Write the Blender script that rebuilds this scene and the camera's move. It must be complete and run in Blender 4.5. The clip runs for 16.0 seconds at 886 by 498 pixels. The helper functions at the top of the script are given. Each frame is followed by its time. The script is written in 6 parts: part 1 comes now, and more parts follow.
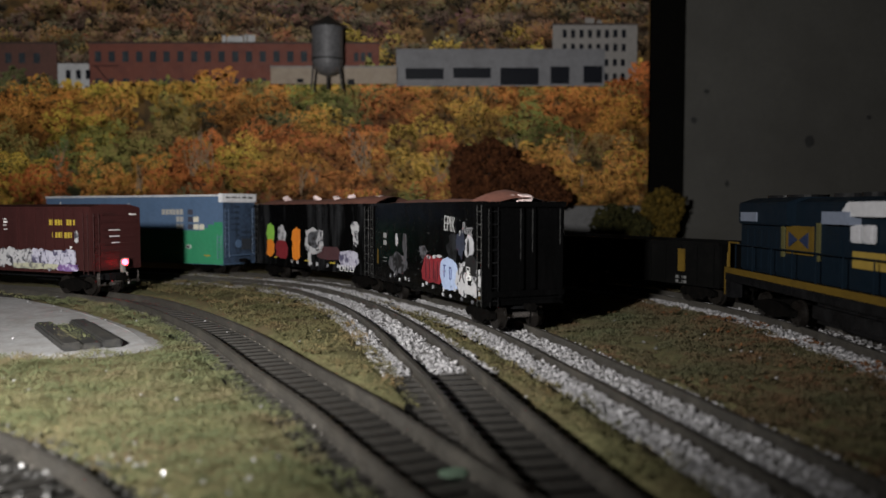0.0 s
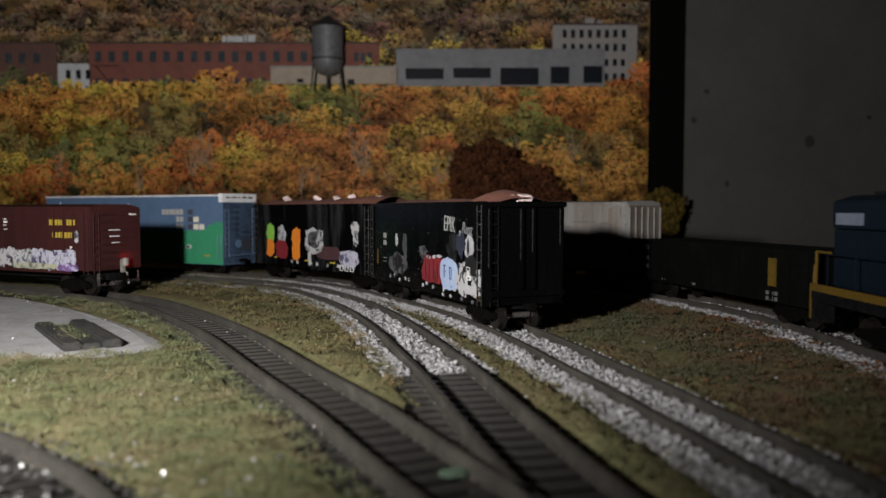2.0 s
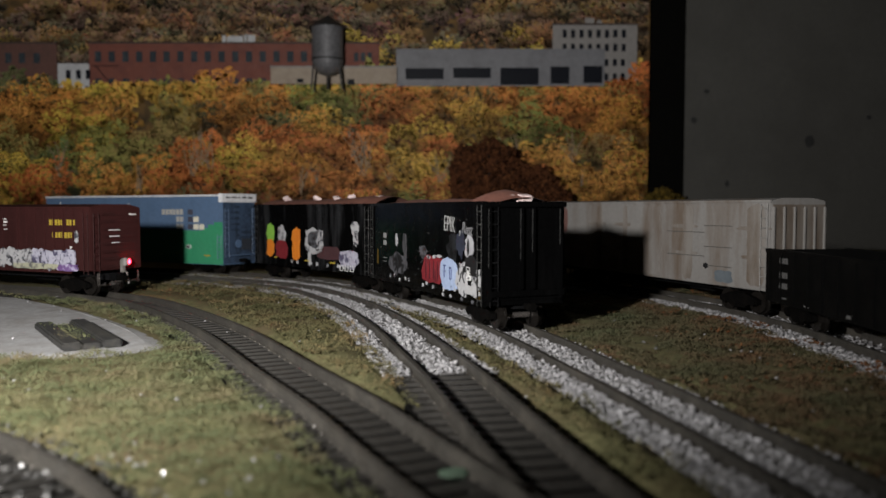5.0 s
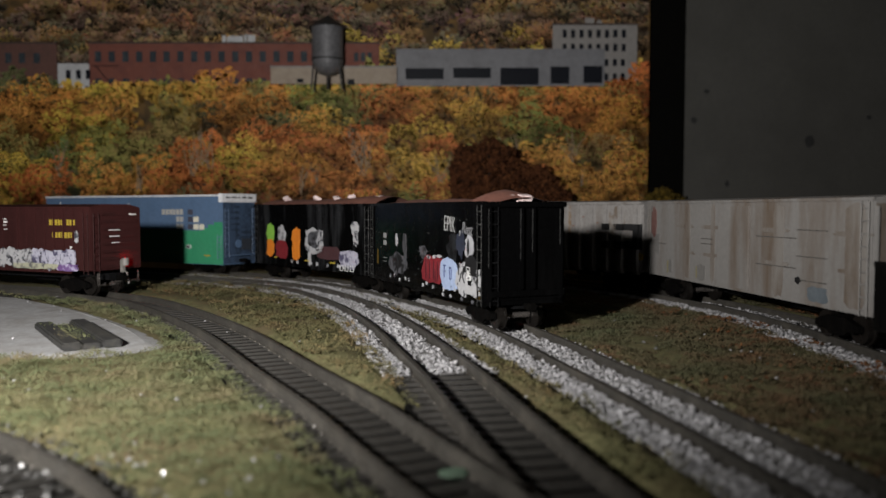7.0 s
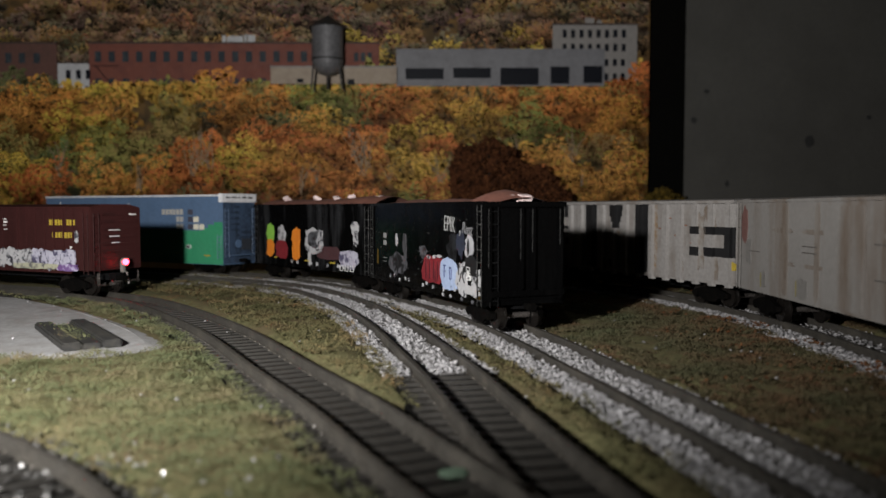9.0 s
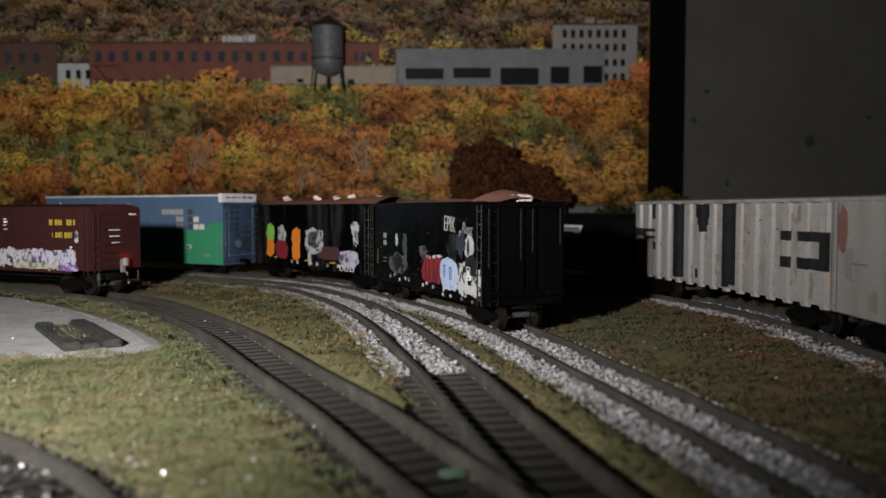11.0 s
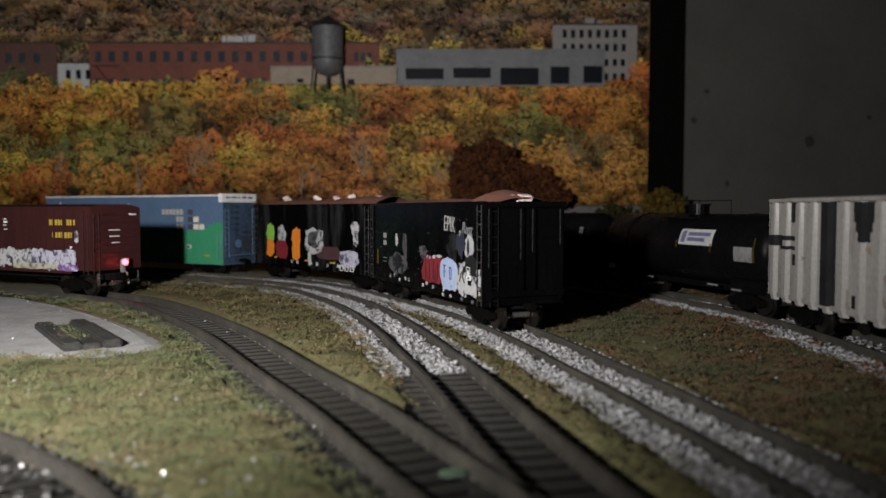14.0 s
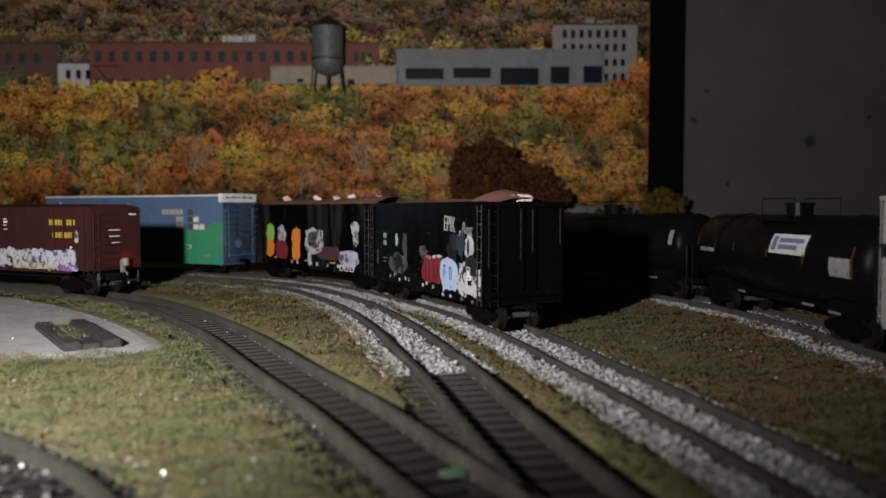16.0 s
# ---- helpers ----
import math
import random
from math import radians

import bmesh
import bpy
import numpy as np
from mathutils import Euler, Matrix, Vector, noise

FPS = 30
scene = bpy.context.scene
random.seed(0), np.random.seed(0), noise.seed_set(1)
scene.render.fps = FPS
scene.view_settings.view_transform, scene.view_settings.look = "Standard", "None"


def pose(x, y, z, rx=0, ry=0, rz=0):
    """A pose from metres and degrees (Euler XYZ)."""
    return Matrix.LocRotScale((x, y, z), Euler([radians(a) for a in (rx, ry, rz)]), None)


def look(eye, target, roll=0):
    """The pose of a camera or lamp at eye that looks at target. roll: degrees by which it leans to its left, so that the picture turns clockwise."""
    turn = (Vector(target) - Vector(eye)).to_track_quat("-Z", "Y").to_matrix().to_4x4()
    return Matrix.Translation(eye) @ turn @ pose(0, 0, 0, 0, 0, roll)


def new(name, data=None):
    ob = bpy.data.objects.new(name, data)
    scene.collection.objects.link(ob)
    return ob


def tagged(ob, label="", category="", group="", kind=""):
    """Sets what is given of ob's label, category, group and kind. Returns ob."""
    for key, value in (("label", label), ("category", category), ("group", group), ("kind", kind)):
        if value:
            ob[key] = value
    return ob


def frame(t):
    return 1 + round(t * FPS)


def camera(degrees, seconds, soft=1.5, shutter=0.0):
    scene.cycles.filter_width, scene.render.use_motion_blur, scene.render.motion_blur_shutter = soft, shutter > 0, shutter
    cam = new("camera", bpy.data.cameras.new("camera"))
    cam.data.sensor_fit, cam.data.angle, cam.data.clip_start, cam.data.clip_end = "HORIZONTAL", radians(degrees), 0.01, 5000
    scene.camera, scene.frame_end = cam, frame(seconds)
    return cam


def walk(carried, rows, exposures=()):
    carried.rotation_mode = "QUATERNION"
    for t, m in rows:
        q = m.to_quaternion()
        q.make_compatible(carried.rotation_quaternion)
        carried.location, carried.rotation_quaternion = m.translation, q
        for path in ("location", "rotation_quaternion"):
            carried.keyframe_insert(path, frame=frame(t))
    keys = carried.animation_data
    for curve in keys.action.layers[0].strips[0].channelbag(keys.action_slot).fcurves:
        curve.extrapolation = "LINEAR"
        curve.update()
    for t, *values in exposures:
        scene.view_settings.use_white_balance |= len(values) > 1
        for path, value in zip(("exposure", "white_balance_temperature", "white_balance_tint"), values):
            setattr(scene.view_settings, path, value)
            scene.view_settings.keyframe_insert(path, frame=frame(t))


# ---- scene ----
cam = camera(58.5, 16.0, soft=1.55, shutter=0.5)
EYE = (0, 0, 0.0495)
walk(cam, [(0, look(EYE, (0, 1, -0.0012))), (16, look(EYE, (0, 1, -0.0012)))], exposures=[(0, 0.0), (16, 0.0)])
cam.data.dof.use_dof = True
cam.data.dof.focus_distance = 0.38
cam.data.dof.aperture_fstop = 14

# ---- light: one hand lamp at the table's edge, in a dark room ----
world = bpy.data.worlds.new("world")
scene.world = world
world.use_nodes = True
world.node_tree.nodes["Background"].inputs[0].default_value = (0.5, 0.6, 0.8, 1)
world.node_tree.nodes["Background"].inputs[1].default_value = 0.010
lamp_data = bpy.data.lights.new("hand_lamp", "SPOT")
lamp_data.energy, lamp_data.shadow_soft_size = 14.0, 0.008
lamp_data.spot_size, lamp_data.spot_blend = radians(174), 1.0
lamp_data.color = (1.0, 0.97, 0.93)
lamp = new("hand_lamp", lamp_data)
lamp.matrix_world = look((-0.121, 0.018, 0.097), (-0.26, 1.0, 0.57))


# ---- materials ----
def ramp_of(nt, fac, stops):
    node = nt.nodes.new("ShaderNodeValToRGB")
    els = node.color_ramp.elements
    els[0].position, els[0].color = stops[0][0], (*stops[0][1], 1)
    els[1].position, els[1].color = stops[-1][0], (*stops[-1][1], 1)
    for p, c in stops[1:-1]:
        els.new(p).color = (*c, 1)
    nt.links.new(fac, node.inputs[0])
    return node.outputs[0]


def noise_of(nt, scale, detail=4.0, stretch=None, rough=0.6, space="Object"):
    coord = nt.nodes.new("ShaderNodeTexCoord").outputs[space]
    if stretch:
        mp = nt.nodes.new("ShaderNodeMapping")
        mp.inputs["Scale"].default_value = stretch
        nt.links.new(coord, mp.inputs[0])
        coord = mp.outputs[0]
    n = nt.nodes.new("ShaderNodeTexNoise")
    n.inputs["Scale"].default_value, n.inputs["Detail"].default_value, n.inputs["Roughness"].default_value = scale, detail, rough
    nt.links.new(coord, n.inputs["Vector"])
    return n.outputs[0]


def mix_of(nt, fac, a, b, mode="MIX"):
    m = nt.nodes.new("ShaderNodeMix")
    m.data_type, m.blend_type = "RGBA", mode
    for sock, v in ((m.inputs[0], fac), (m.inputs[6], a), (m.inputs[7], b)):
        if isinstance(v, (int, float)):
            sock.default_value = v
        elif isinstance(v, tuple):
            sock.default_value = (*v, 1)
        else:
            nt.links.new(v, sock)
    return m.outputs[2]


def surface(name, base, dirt=None, rough=0.6, metal=0.0, grain=900.0, blot=90.0, dirt_from=0.5, dirt_to=0.75, bump=0.15, vary=0.25,
            stretch=None, island=0.0, spec=0.5, blot_stretch=None, depth=0.0003):
    """Paint, wood, stone or plastic with fine grain and larger stains."""
    m = bpy.data.materials.new(name)
    m.use_nodes = True
    nt = m.node_tree
    bsdf = nt.nodes["Principled BSDF"]
    fine = noise_of(nt, grain, 5.0, stretch)
    dark, light = tuple(c * (1 - vary) for c in base), tuple(min(1, c * (1 + vary)) for c in base)
    col = ramp_of(nt, fine, [(0.3, dark), (0.7, light)])
    if dirt:
        big = noise_of(nt, blot, 6.0, blot_stretch or stretch, 0.65)
        mask = ramp_of(nt, big, [(dirt_from, (0, 0, 0)), (dirt_to, (1, 1, 1))])
        col = mix_of(nt, mask, col, dirt)
    if island:
        geo = nt.nodes.new("ShaderNodeNewGeometry")
        shade = ramp_of(nt, geo.outputs["Random Per Island"], [(0, (1 - island,) * 3), (1, (1 + island * 0.6,) * 3)])
        col = mix_of(nt, 1.0, col, shade, "MULTIPLY")
    nt.links.new(col, bsdf.inputs["Base Color"])
    rr = ramp_of(nt, noise_of(nt, blot * 2.3, 4.0), [(0.3, (max(0, rough - 0.12),) * 3), (0.7, (min(1, rough + 0.12),) * 3)])
    nt.links.new(rr, bsdf.inputs["Roughness"])
    bsdf.inputs["Metallic"].default_value = metal
    bsdf.inputs["Specular IOR Level"].default_value = spec
    if bump:
        b = nt.nodes.new("ShaderNodeBump")
        b.inputs["Strength"].default_value, b.inputs["Distance"].default_value = bump, depth
        nt.links.new(fine, b.inputs["Height"])
        nt.links.new(b.outputs[0], bsdf.inputs["Normal"])
    return m


def foliage(name, stops, rough=0.9, grain=600.0):
    """Ground foam: every crumb takes its own tone."""
    m = bpy.data.materials.new(name)
    m.use_nodes = True
    nt = m.node_tree
    bsdf = nt.nodes["Principled BSDF"]
    geo = nt.nodes.new("ShaderNodeNewGeometry")
    col = ramp_of(nt, geo.outputs["Random Per Island"], stops)
    shade = ramp_of(nt, noise_of(nt, grain, 3.0), [(0.3, (0.7,) * 3), (0.7, (1.2,) * 3)])
    nt.links.new(mix_of(nt, 1.0, col, shade, "MULTIPLY"), bsdf.inputs["Base Color"])
    bsdf.inputs["Roughness"].default_value = rough
    bsdf.inputs["Specular IOR Level"].default_value = 0.2
    return m


def patchy(name, a, b, c, rough=0.85, scale=26.0):
    """Static grass: three tones in soft patches, and each blade its own shade."""
    m = bpy.data.materials.new(name)
    m.use_nodes = True
    nt = m.node_tree
    bsdf = nt.nodes["Principled BSDF"]
    col = ramp_of(nt, noise_of(nt, scale, 6.0, None, 0.7), [(0.36, a), (0.5, b), (0.64, c)])
    geo = nt.nodes.new("ShaderNodeNewGeometry")
    shade = ramp_of(nt, geo.outputs["Random Per Island"], [(0, (0.78,) * 3), (0.85, (1.15,) * 3), (1, (1.3, 1.26, 1.18))])
    nt.links.new(mix_of(nt, 1.0, col, shade, "MULTIPLY"), bsdf.inputs["Base Color"])
    bsdf.inputs["Roughness"].default_value = rough
    bsdf.inputs["Specular IOR Level"].default_value = 0.2
    return m


def printed(name, rough=0.55):
    """Printed paper: the inks come with the pieces."""
    m = bpy.data.materials.new(name)
    m.use_nodes = True
    nt = m.node_tree
    bsdf = nt.nodes["Principled BSDF"]
    ink = nt.nodes.new("ShaderNodeVertexColor")
    ink.layer_name = "ink"
    shade = ramp_of(nt, noise_of(nt, 420.0, 4.0), [(0.3, (0.8,) * 3), (0.7, (1.2,) * 3)])
    nt.links.new(mix_of(nt, 1.0, ink.outputs[0], shade, "MULTIPLY"), bsdf.inputs["Base Color"])
    bsdf.inputs["Roughness"].default_value = rough
    bsdf.inputs["Specular IOR Level"].default_value = 0.15
    return m


def glowing(name, colour, strength):
    m = bpy.data.materials.new(name)
    m.use_nodes = True
    b = m.node_tree.nodes["Principled BSDF"]
    b.inputs["Base Color"].default_value = (*colour, 1)
    b.inputs["Emission Color"].default_value = (*colour, 1)
    b.inputs["Emission Strength"].default_value = strength
    return m


M_RAIL = surface("weathered_rail", (0.056, 0.052, 0.046), (0.105, 0.095, 0.080), 0.5, 0.3, 700, 60, vary=0.3)
M_TIE = surface("black_plastic_tie", (0.014, 0.0134, 0.0125), (0.040, 0.037, 0.033), 0.5, 0, 900, 120, stretch=(1, 0.12, 1), vary=0.45)
M_BED = surface("roadbed_gap_shade", (0.005, 0.0048, 0.0045), (0.010, 0.0095, 0.009), 0.95, 0, 500, 80, spec=0.03)
M_WHITE_STONE = surface("pale_ballast", (0.35, 0.345, 0.36), (0.22, 0.215, 0.215), 0.8, 0, 900, 200, island=0.5)
M_DARK_STONE = surface("dark_ballast", (0.07, 0.068, 0.066), (0.22, 0.22, 0.22), 0.7, 0, 900, 200, 0.6, 0.7, island=0.5)
M_GRASS = surface("turf_base", (0.13, 0.125, 0.06), (0.13, 0.10, 0.055), 0.95, 0, 420, 22, 0.45, 0.62, bump=0.8, vary=0.45, spec=0.15)
M_CONCRETE = surface("plaster_pad", (0.35, 0.35, 0.358), (0.245, 0.235, 0.225), 0.85, 0, 420, 90, dirt_from=0.42, dirt_to=0.7, bump=0.5, vary=0.2)
M_PLANK = surface("dark_timber", (0.016, 0.0155, 0.015), (0.045, 0.042, 0.034), 0.8, 0, 500, 120, stretch=(0.2, 1, 1), vary=0.4)
M_TABLE = surface("table_board", (0.05, 0.04, 0.03), (0.08, 0.06, 0.05), 0.8, 0, 200, 20)
M_ROOM = surface("dark_room_wall", (0.045, 0.045, 0.047), (0.06, 0.06, 0.06), 0.9, 0, 60, 3)
M_PANEL = surface("grey_panel", (0.088, 0.086, 0.079), (0.072, 0.070, 0.064), 0.75, 0, 160, 9, 0.45, 0.7, bump=0.06, vary=0.06)
M_BLACK = surface("black_paint", (0.006, 0.006, 0.0065), (0.014, 0.014, 0.015), 0.30, 0, 500, 60, vary=0.3, bump=0.1, spec=0.06)
M_STEEL = surface("bright_wheel_steel", (0.22, 0.20, 0.19), (0.03, 0.025, 0.02), 0.3, 0.8, 700, 150)
M_DARKSTEEL = surface("dark_truck_casting", (0.003, 0.0028, 0.0027), (0.006, 0.005, 0.0045), 0.6, 0.0, 700, 150, spec=0.02)
M_WHEEL = surface("dull_wheel_steel", (0.010, 0.0085, 0.0075), (0.005, 0.004, 0.0036), 0.35, 0.2, 700, 150)
# Light grey for glints painted on black edges and ladders, and for paint chips.
M_GLINT_CHIP_GREY = surface("glint_and_chip_grey", (0.045, 0.045, 0.045), (0.010, 0.010, 0.010), 0.3, 0.3, 900, 260)


# ---- shaping helpers ----
def part(name, bm, material, parent=None, label="", smooth=False):
    me = bpy.data.meshes.new(name)
    bm.to_mesh(me)
    bm.free()
    if smooth:
        for p in me.polygons:
            p.use_smooth = True
    for mt in material if isinstance(material, (list, tuple)) else (material,):
        me.materials.append(mt)
    ob = new(name, me)
    if parent:
        ob.parent = parent
    if label:
        tagged(ob, label)
    return ob


def sheet(name, verts, faces, material, parent=None, inks=None):
    me = bpy.data.meshes.new(name)
    me.from_pydata([tuple(v) for v in verts], [], [tuple(f) for f in faces])
    if inks is not None:
        at = me.color_attributes.new("ink", "FLOAT_COLOR", "POINT")
        at.data.foreach_set("color", np.asarray(inks, dtype=np.float32).ravel())
    me.materials.append(material)
    ob = new(name, me)
    if parent:
        ob.parent = parent
    return ob


def box(bm, x0, x1, y0, y1, z0, z1, bevel=0.0):
    vs = [bm.verts.new(c) for c in ((x0, y0, z0), (x1, y0, z0), (x1, y1, z0), (x0, y1, z0), (x0, y0, z1), (x1, y0, z1), (x1, y1, z1), (x0, y1, z1))]
    fs = [bm.faces.new([vs[i] for i in f]) for f in ((3, 2, 1, 0), (4, 5, 6, 7), (0, 1, 5, 4), (1, 2, 6, 5), (2, 3, 7, 6), (3, 0, 4, 7))]
    if bevel:
        es = list({e for f in fs for e in f.edges})
        bmesh.ops.bevel(bm, geom=es, offset=bevel, segments=2, affect="EDGES", clamp_overlap=True)
    return bm


def boxes(rows, bevel=0.0):
    bm = bmesh.new()
    for r in rows:
        box(bm, *r, bevel=bevel)
    return bm


def rod(bm, a, b, r, n=8, r2=None):
    a, b = Vector(a), Vector(b)
    q = (b - a).to_track_quat("Z", "Y").to_matrix().to_4x4()
    bmesh.ops.create_cone(bm, cap_ends=True, segments=n, radius1=r, radius2=r if r2 is None else r2, depth=(b - a).length,
                          matrix=Matrix.Translation((a + b) / 2) @ q)
    return bm


def rods(rows, r, n=6):
    bm = bmesh.new()
    for a, b in rows:
        rod(bm, a, b, r, n)
    return bm


def prism(outline, y0, y1):
    """An outline in x and z, drawn out along y."""
    bm = bmesh.new()
    n = len(outline)
    lo = [bm.verts.new((x, y0, z)) for x, z in outline]
    hi = [bm.verts.new((x, y1, z)) for x, z in outline]
    bm.faces.new(lo)
    bm.faces.new(hi[::-1])
    for i in range(n):
        bm.faces.new((lo[i], hi[i], hi[(i + 1) % n], lo[(i + 1) % n]))
    bmesh.ops.recalc_face_normals(bm, faces=bm.faces)
    return bm


def along(outline, x0, x1):
    """An outline in y and z, drawn out along x."""
    bm = prism(outline, x0, x1)
    for v in bm.verts:
        x, y, z = v.co
        v.co = (y, x, z)
    bmesh.ops.recalc_face_normals(bm, faces=bm.faces)
    return bm


def thing(name, label, category, group="", kind="", at=None):
    ob = new(name)
    ob.empty_display_size = 0.01
    if at is not None:
        ob.matrix_world = at
    return tagged(ob, label, category, group, kind)


# ---- the lines of the tracks, in plan ----
def smooth_line(points, step=0.004):
    """A rounded line through the points, at even steps."""
    p = [np.array(q, float) for q in points]
    p = [2 * p[0] - p[1]] + p + [2 * p[-1] - p[-2]]
    out = []
    for i in range(1, len(p) - 2):
        for u in np.linspace(0, 1, 24, endpoint=False):
            out.append(0.5 * (2 * p[i] + (p[i + 1] - p[i - 1]) * u + (2 * p[i - 1] - 5 * p[i] + 4 * p[i + 1] - p[i + 2]) * u * u
                              + (3 * p[i] - p[i - 1] - 3 * p[i + 1] + p[i + 2]) * u ** 3))
    out.append(p[-2])
    out = np.array(out)
    for _ in range(6):
        out[1:-1] = 0.25 * out[:-2] + 0.5 * out[1:-1] + 0.25 * out[2:]
    d = np.r_[0, np.cumsum(np.linalg.norm(np.diff(out, axis=0), axis=1))]
    s = np.arange(0, d[-1], step)
    return np.c_[np.interp(s, d, out[:, 0]), np.interp(s, d, out[:, 1])]


def spot_on(line, s):
    """Place and heading (unit vector) on a line at s metres from its start."""
    d = np.r_[0, np.cumsum(np.linalg.norm(np.diff(line, axis=0), axis=1))]
    q = np.array([np.interp(s, d, line[:, 0]), np.interp(s, d, line[:, 1])])
    r = np.array([np.interp(s + 0.002, d, line[:, 0]), np.interp(s + 0.002, d, line[:, 1])])
    if s + 0.002 > d[-1]:
        r, q0 = q, np.array([np.interp(s - 0.002, d, line[:, 0]), np.interp(s - 0.002, d, line[:, 1])])
        return q, (r - q0) / max(1e-9, np.linalg.norm(r - q0))
    return q, (r - q) / np.linalg.norm(r - q)


def car_pose(line, s, half):
    """A car with its trucks on the line, its front to the line's start."""
    a, b = spot_on(line, s - half)[0], spot_on(line, s + half)[0]
    c, d = (a + b) / 2, a - b
    return pose(c[0], c[1], 0, 0, 0, math.degrees(math.atan2(d[1], d[0])))


LINE_A = smooth_line([(0.07, -0.05), (0.045, 0.04), (0.020, 0.105), (-0.007, 0.161), (-0.025, 0.200), (-0.052, 0.251), (-0.0945, 0.332), (-0.151, 0.415),
                      (-0.190, 0.453), (-0.235, 0.4815), (-0.272, 0.4990), (-0.3343, 0.5287), (-0.42, 0.566), (-0.55, 0.61)])
LINE_C = smooth_line([(0.055, -0.05), (0.042, 0.05), (0.030, 0.11), (0.021, 0.149), (0.0138, 0.183), (0.003, 0.238), (-0.005, 0.272), (-0.025, 0.352),
                      (-0.050, 0.425), (-0.087, 0.497), (-0.127, 0.538), (-0.184, 0.574), (-0.25, 0.608), (-0.36, 0.660), (-0.56, 0.74)])
LINE_B = smooth_line([(0.11, -0.05), (0.088, 0.06), (0.0755, 0.12), (0.069, 0.15), (0.0645, 0.173), (0.0595, 0.197), (0.0545, 0.222), (0.0485, 0.247), (0.0435, 0.27),
                      (0.0355, 0.305), (0.024, 0.345), (0.009, 0.388), (-0.015, 0.440), (-0.045, 0.497), (-0.082, 0.549), (-0.120, 0.584), (-0.157, 0.607),
                      (-0.20, 0.633), (-0.25, 0.661), (-0.34, 0.71), (-0.45, 0.765), (-0.58, 0.815)])
LINE_E = smooth_line([(0.0, 0.02), (-0.045, 0.10), (-0.0695, 0.135), (-0.0905, 0.155), (-0.112, 0.172), (-0.16, 0.20), (-0.25, 0.235), (-0.45, 0.27)])
STRAIGHT_X, CURVE_Y, TIGHT, EASED, EASE_AT = 0.1602, 0.315, 0.3896, 0.90, 0.26


def main_line(s):
    """The outer line, metres past the end of its curve towards the camera."""
    if s >= 0:
        return np.array([STRAIGHT_X, CURVE_Y - s])
    cx, a = STRAIGHT_X - TIGHT, min(-s, EASE_AT) / TIGHT
    q = np.array([cx + TIGHT * math.cos(a), CURVE_Y + TIGHT * math.sin(a)])
    if -s > EASE_AT:
        b = a + (-s - EASE_AT) / EASED
        q = q + EASED * np.array([math.cos(b) - math.cos(a), math.sin(b) - math.sin(a)])
    return q


LINE_D = np.array([main_line(s) for s in np.arange(0.95, -1.08, -0.004)])


# ---- room, table, ground ----
def room():
    tagged(part("floor", boxes([(-2.2, 2.2, -2.2, 2.0, -0.92, -0.9)]), M_ROOM), "dark bare floor under the layout table", "floor", kind="structure")
    tagged(part("ceiling", boxes([(-2.2, 2.2, -2.2, 2.0, 1.6, 1.65)]), M_ROOM), "dark ceiling over the layout", "ceiling", kind="structure")
    for nm, r in (("wall_north", (-2.2, 2.2, 1.6, 1.65, -0.9, 1.6)), ("wall_south", (-2.2, 2.2, -2.2, -2.15, -0.9, 1.6)),
                  ("wall_west", (-2.25, -2.2, -2.15, 1.6, -0.9, 1.6)), ("wall_east", (2.2, 2.25, -2.15, 1.6, -0.9, 1.6))):
        tagged(part(nm, boxes([r]), M_ROOM), "dark plain room wall in shade", "wall", kind="structure")
    table = thing("layout_table", "dark board table under the model railway", "table")
    part("tabletop", boxes([(-1.5, 0.9, -0.75, 1.06, -0.030, -0.0095)], 0.002), M_TABLE, table)
    for x in (-1.4, 0.8):
        for y in (-0.65, 0.95):
            part("leg", boxes([(x - 0.03, x + 0.03, y - 0.03, y + 0.03, -0.9, -0.03)], 0.003), M_TABLE, table)


ALL_LINES = np.concatenate([LINE_A, LINE_B, LINE_C, LINE_D, LINE_E])


def gap_to(points, line):
    """Distance of every point from the nearest point of a line."""
    out = np.full(len(points), 9.0)
    for i in range(0, len(points), 4000):
        d = points[i:i + 4000, None, :] - line[None, :, :]
        out[i:i + 4000] = np.sqrt((d ** 2).sum(2)).min(1)
    return out


PAD = np.array([(-0.46, 0.50), (-0.32, 0.492), (-0.262, 0.474), (-0.236, 0.455), (-0.1915, 0.413), (-0.1542, 0.3712), (-0.1271, 0.3355), (-0.110, 0.309), (-0.1065, 0.296), (-0.1117, 0.2855),
                (-0.1236, 0.2813), (-0.1381, 0.278), (-0.165, 0.280), (-0.24, 0.288), (-0.46, 0.31)])


def inside(points, poly):
    x, y = points[:, 0], points[:, 1]
    hit = np.zeros(len(points), bool)
    for (x0, y0), (x1, y1) in zip(poly, np.roll(poly, -1, axis=0)):
        hit ^= ((y0 > y) != (y1 > y)) & (x < (x1 - x0) * (y - y0) / (y1 - y0 + 1e-12) + x0)
    return hit


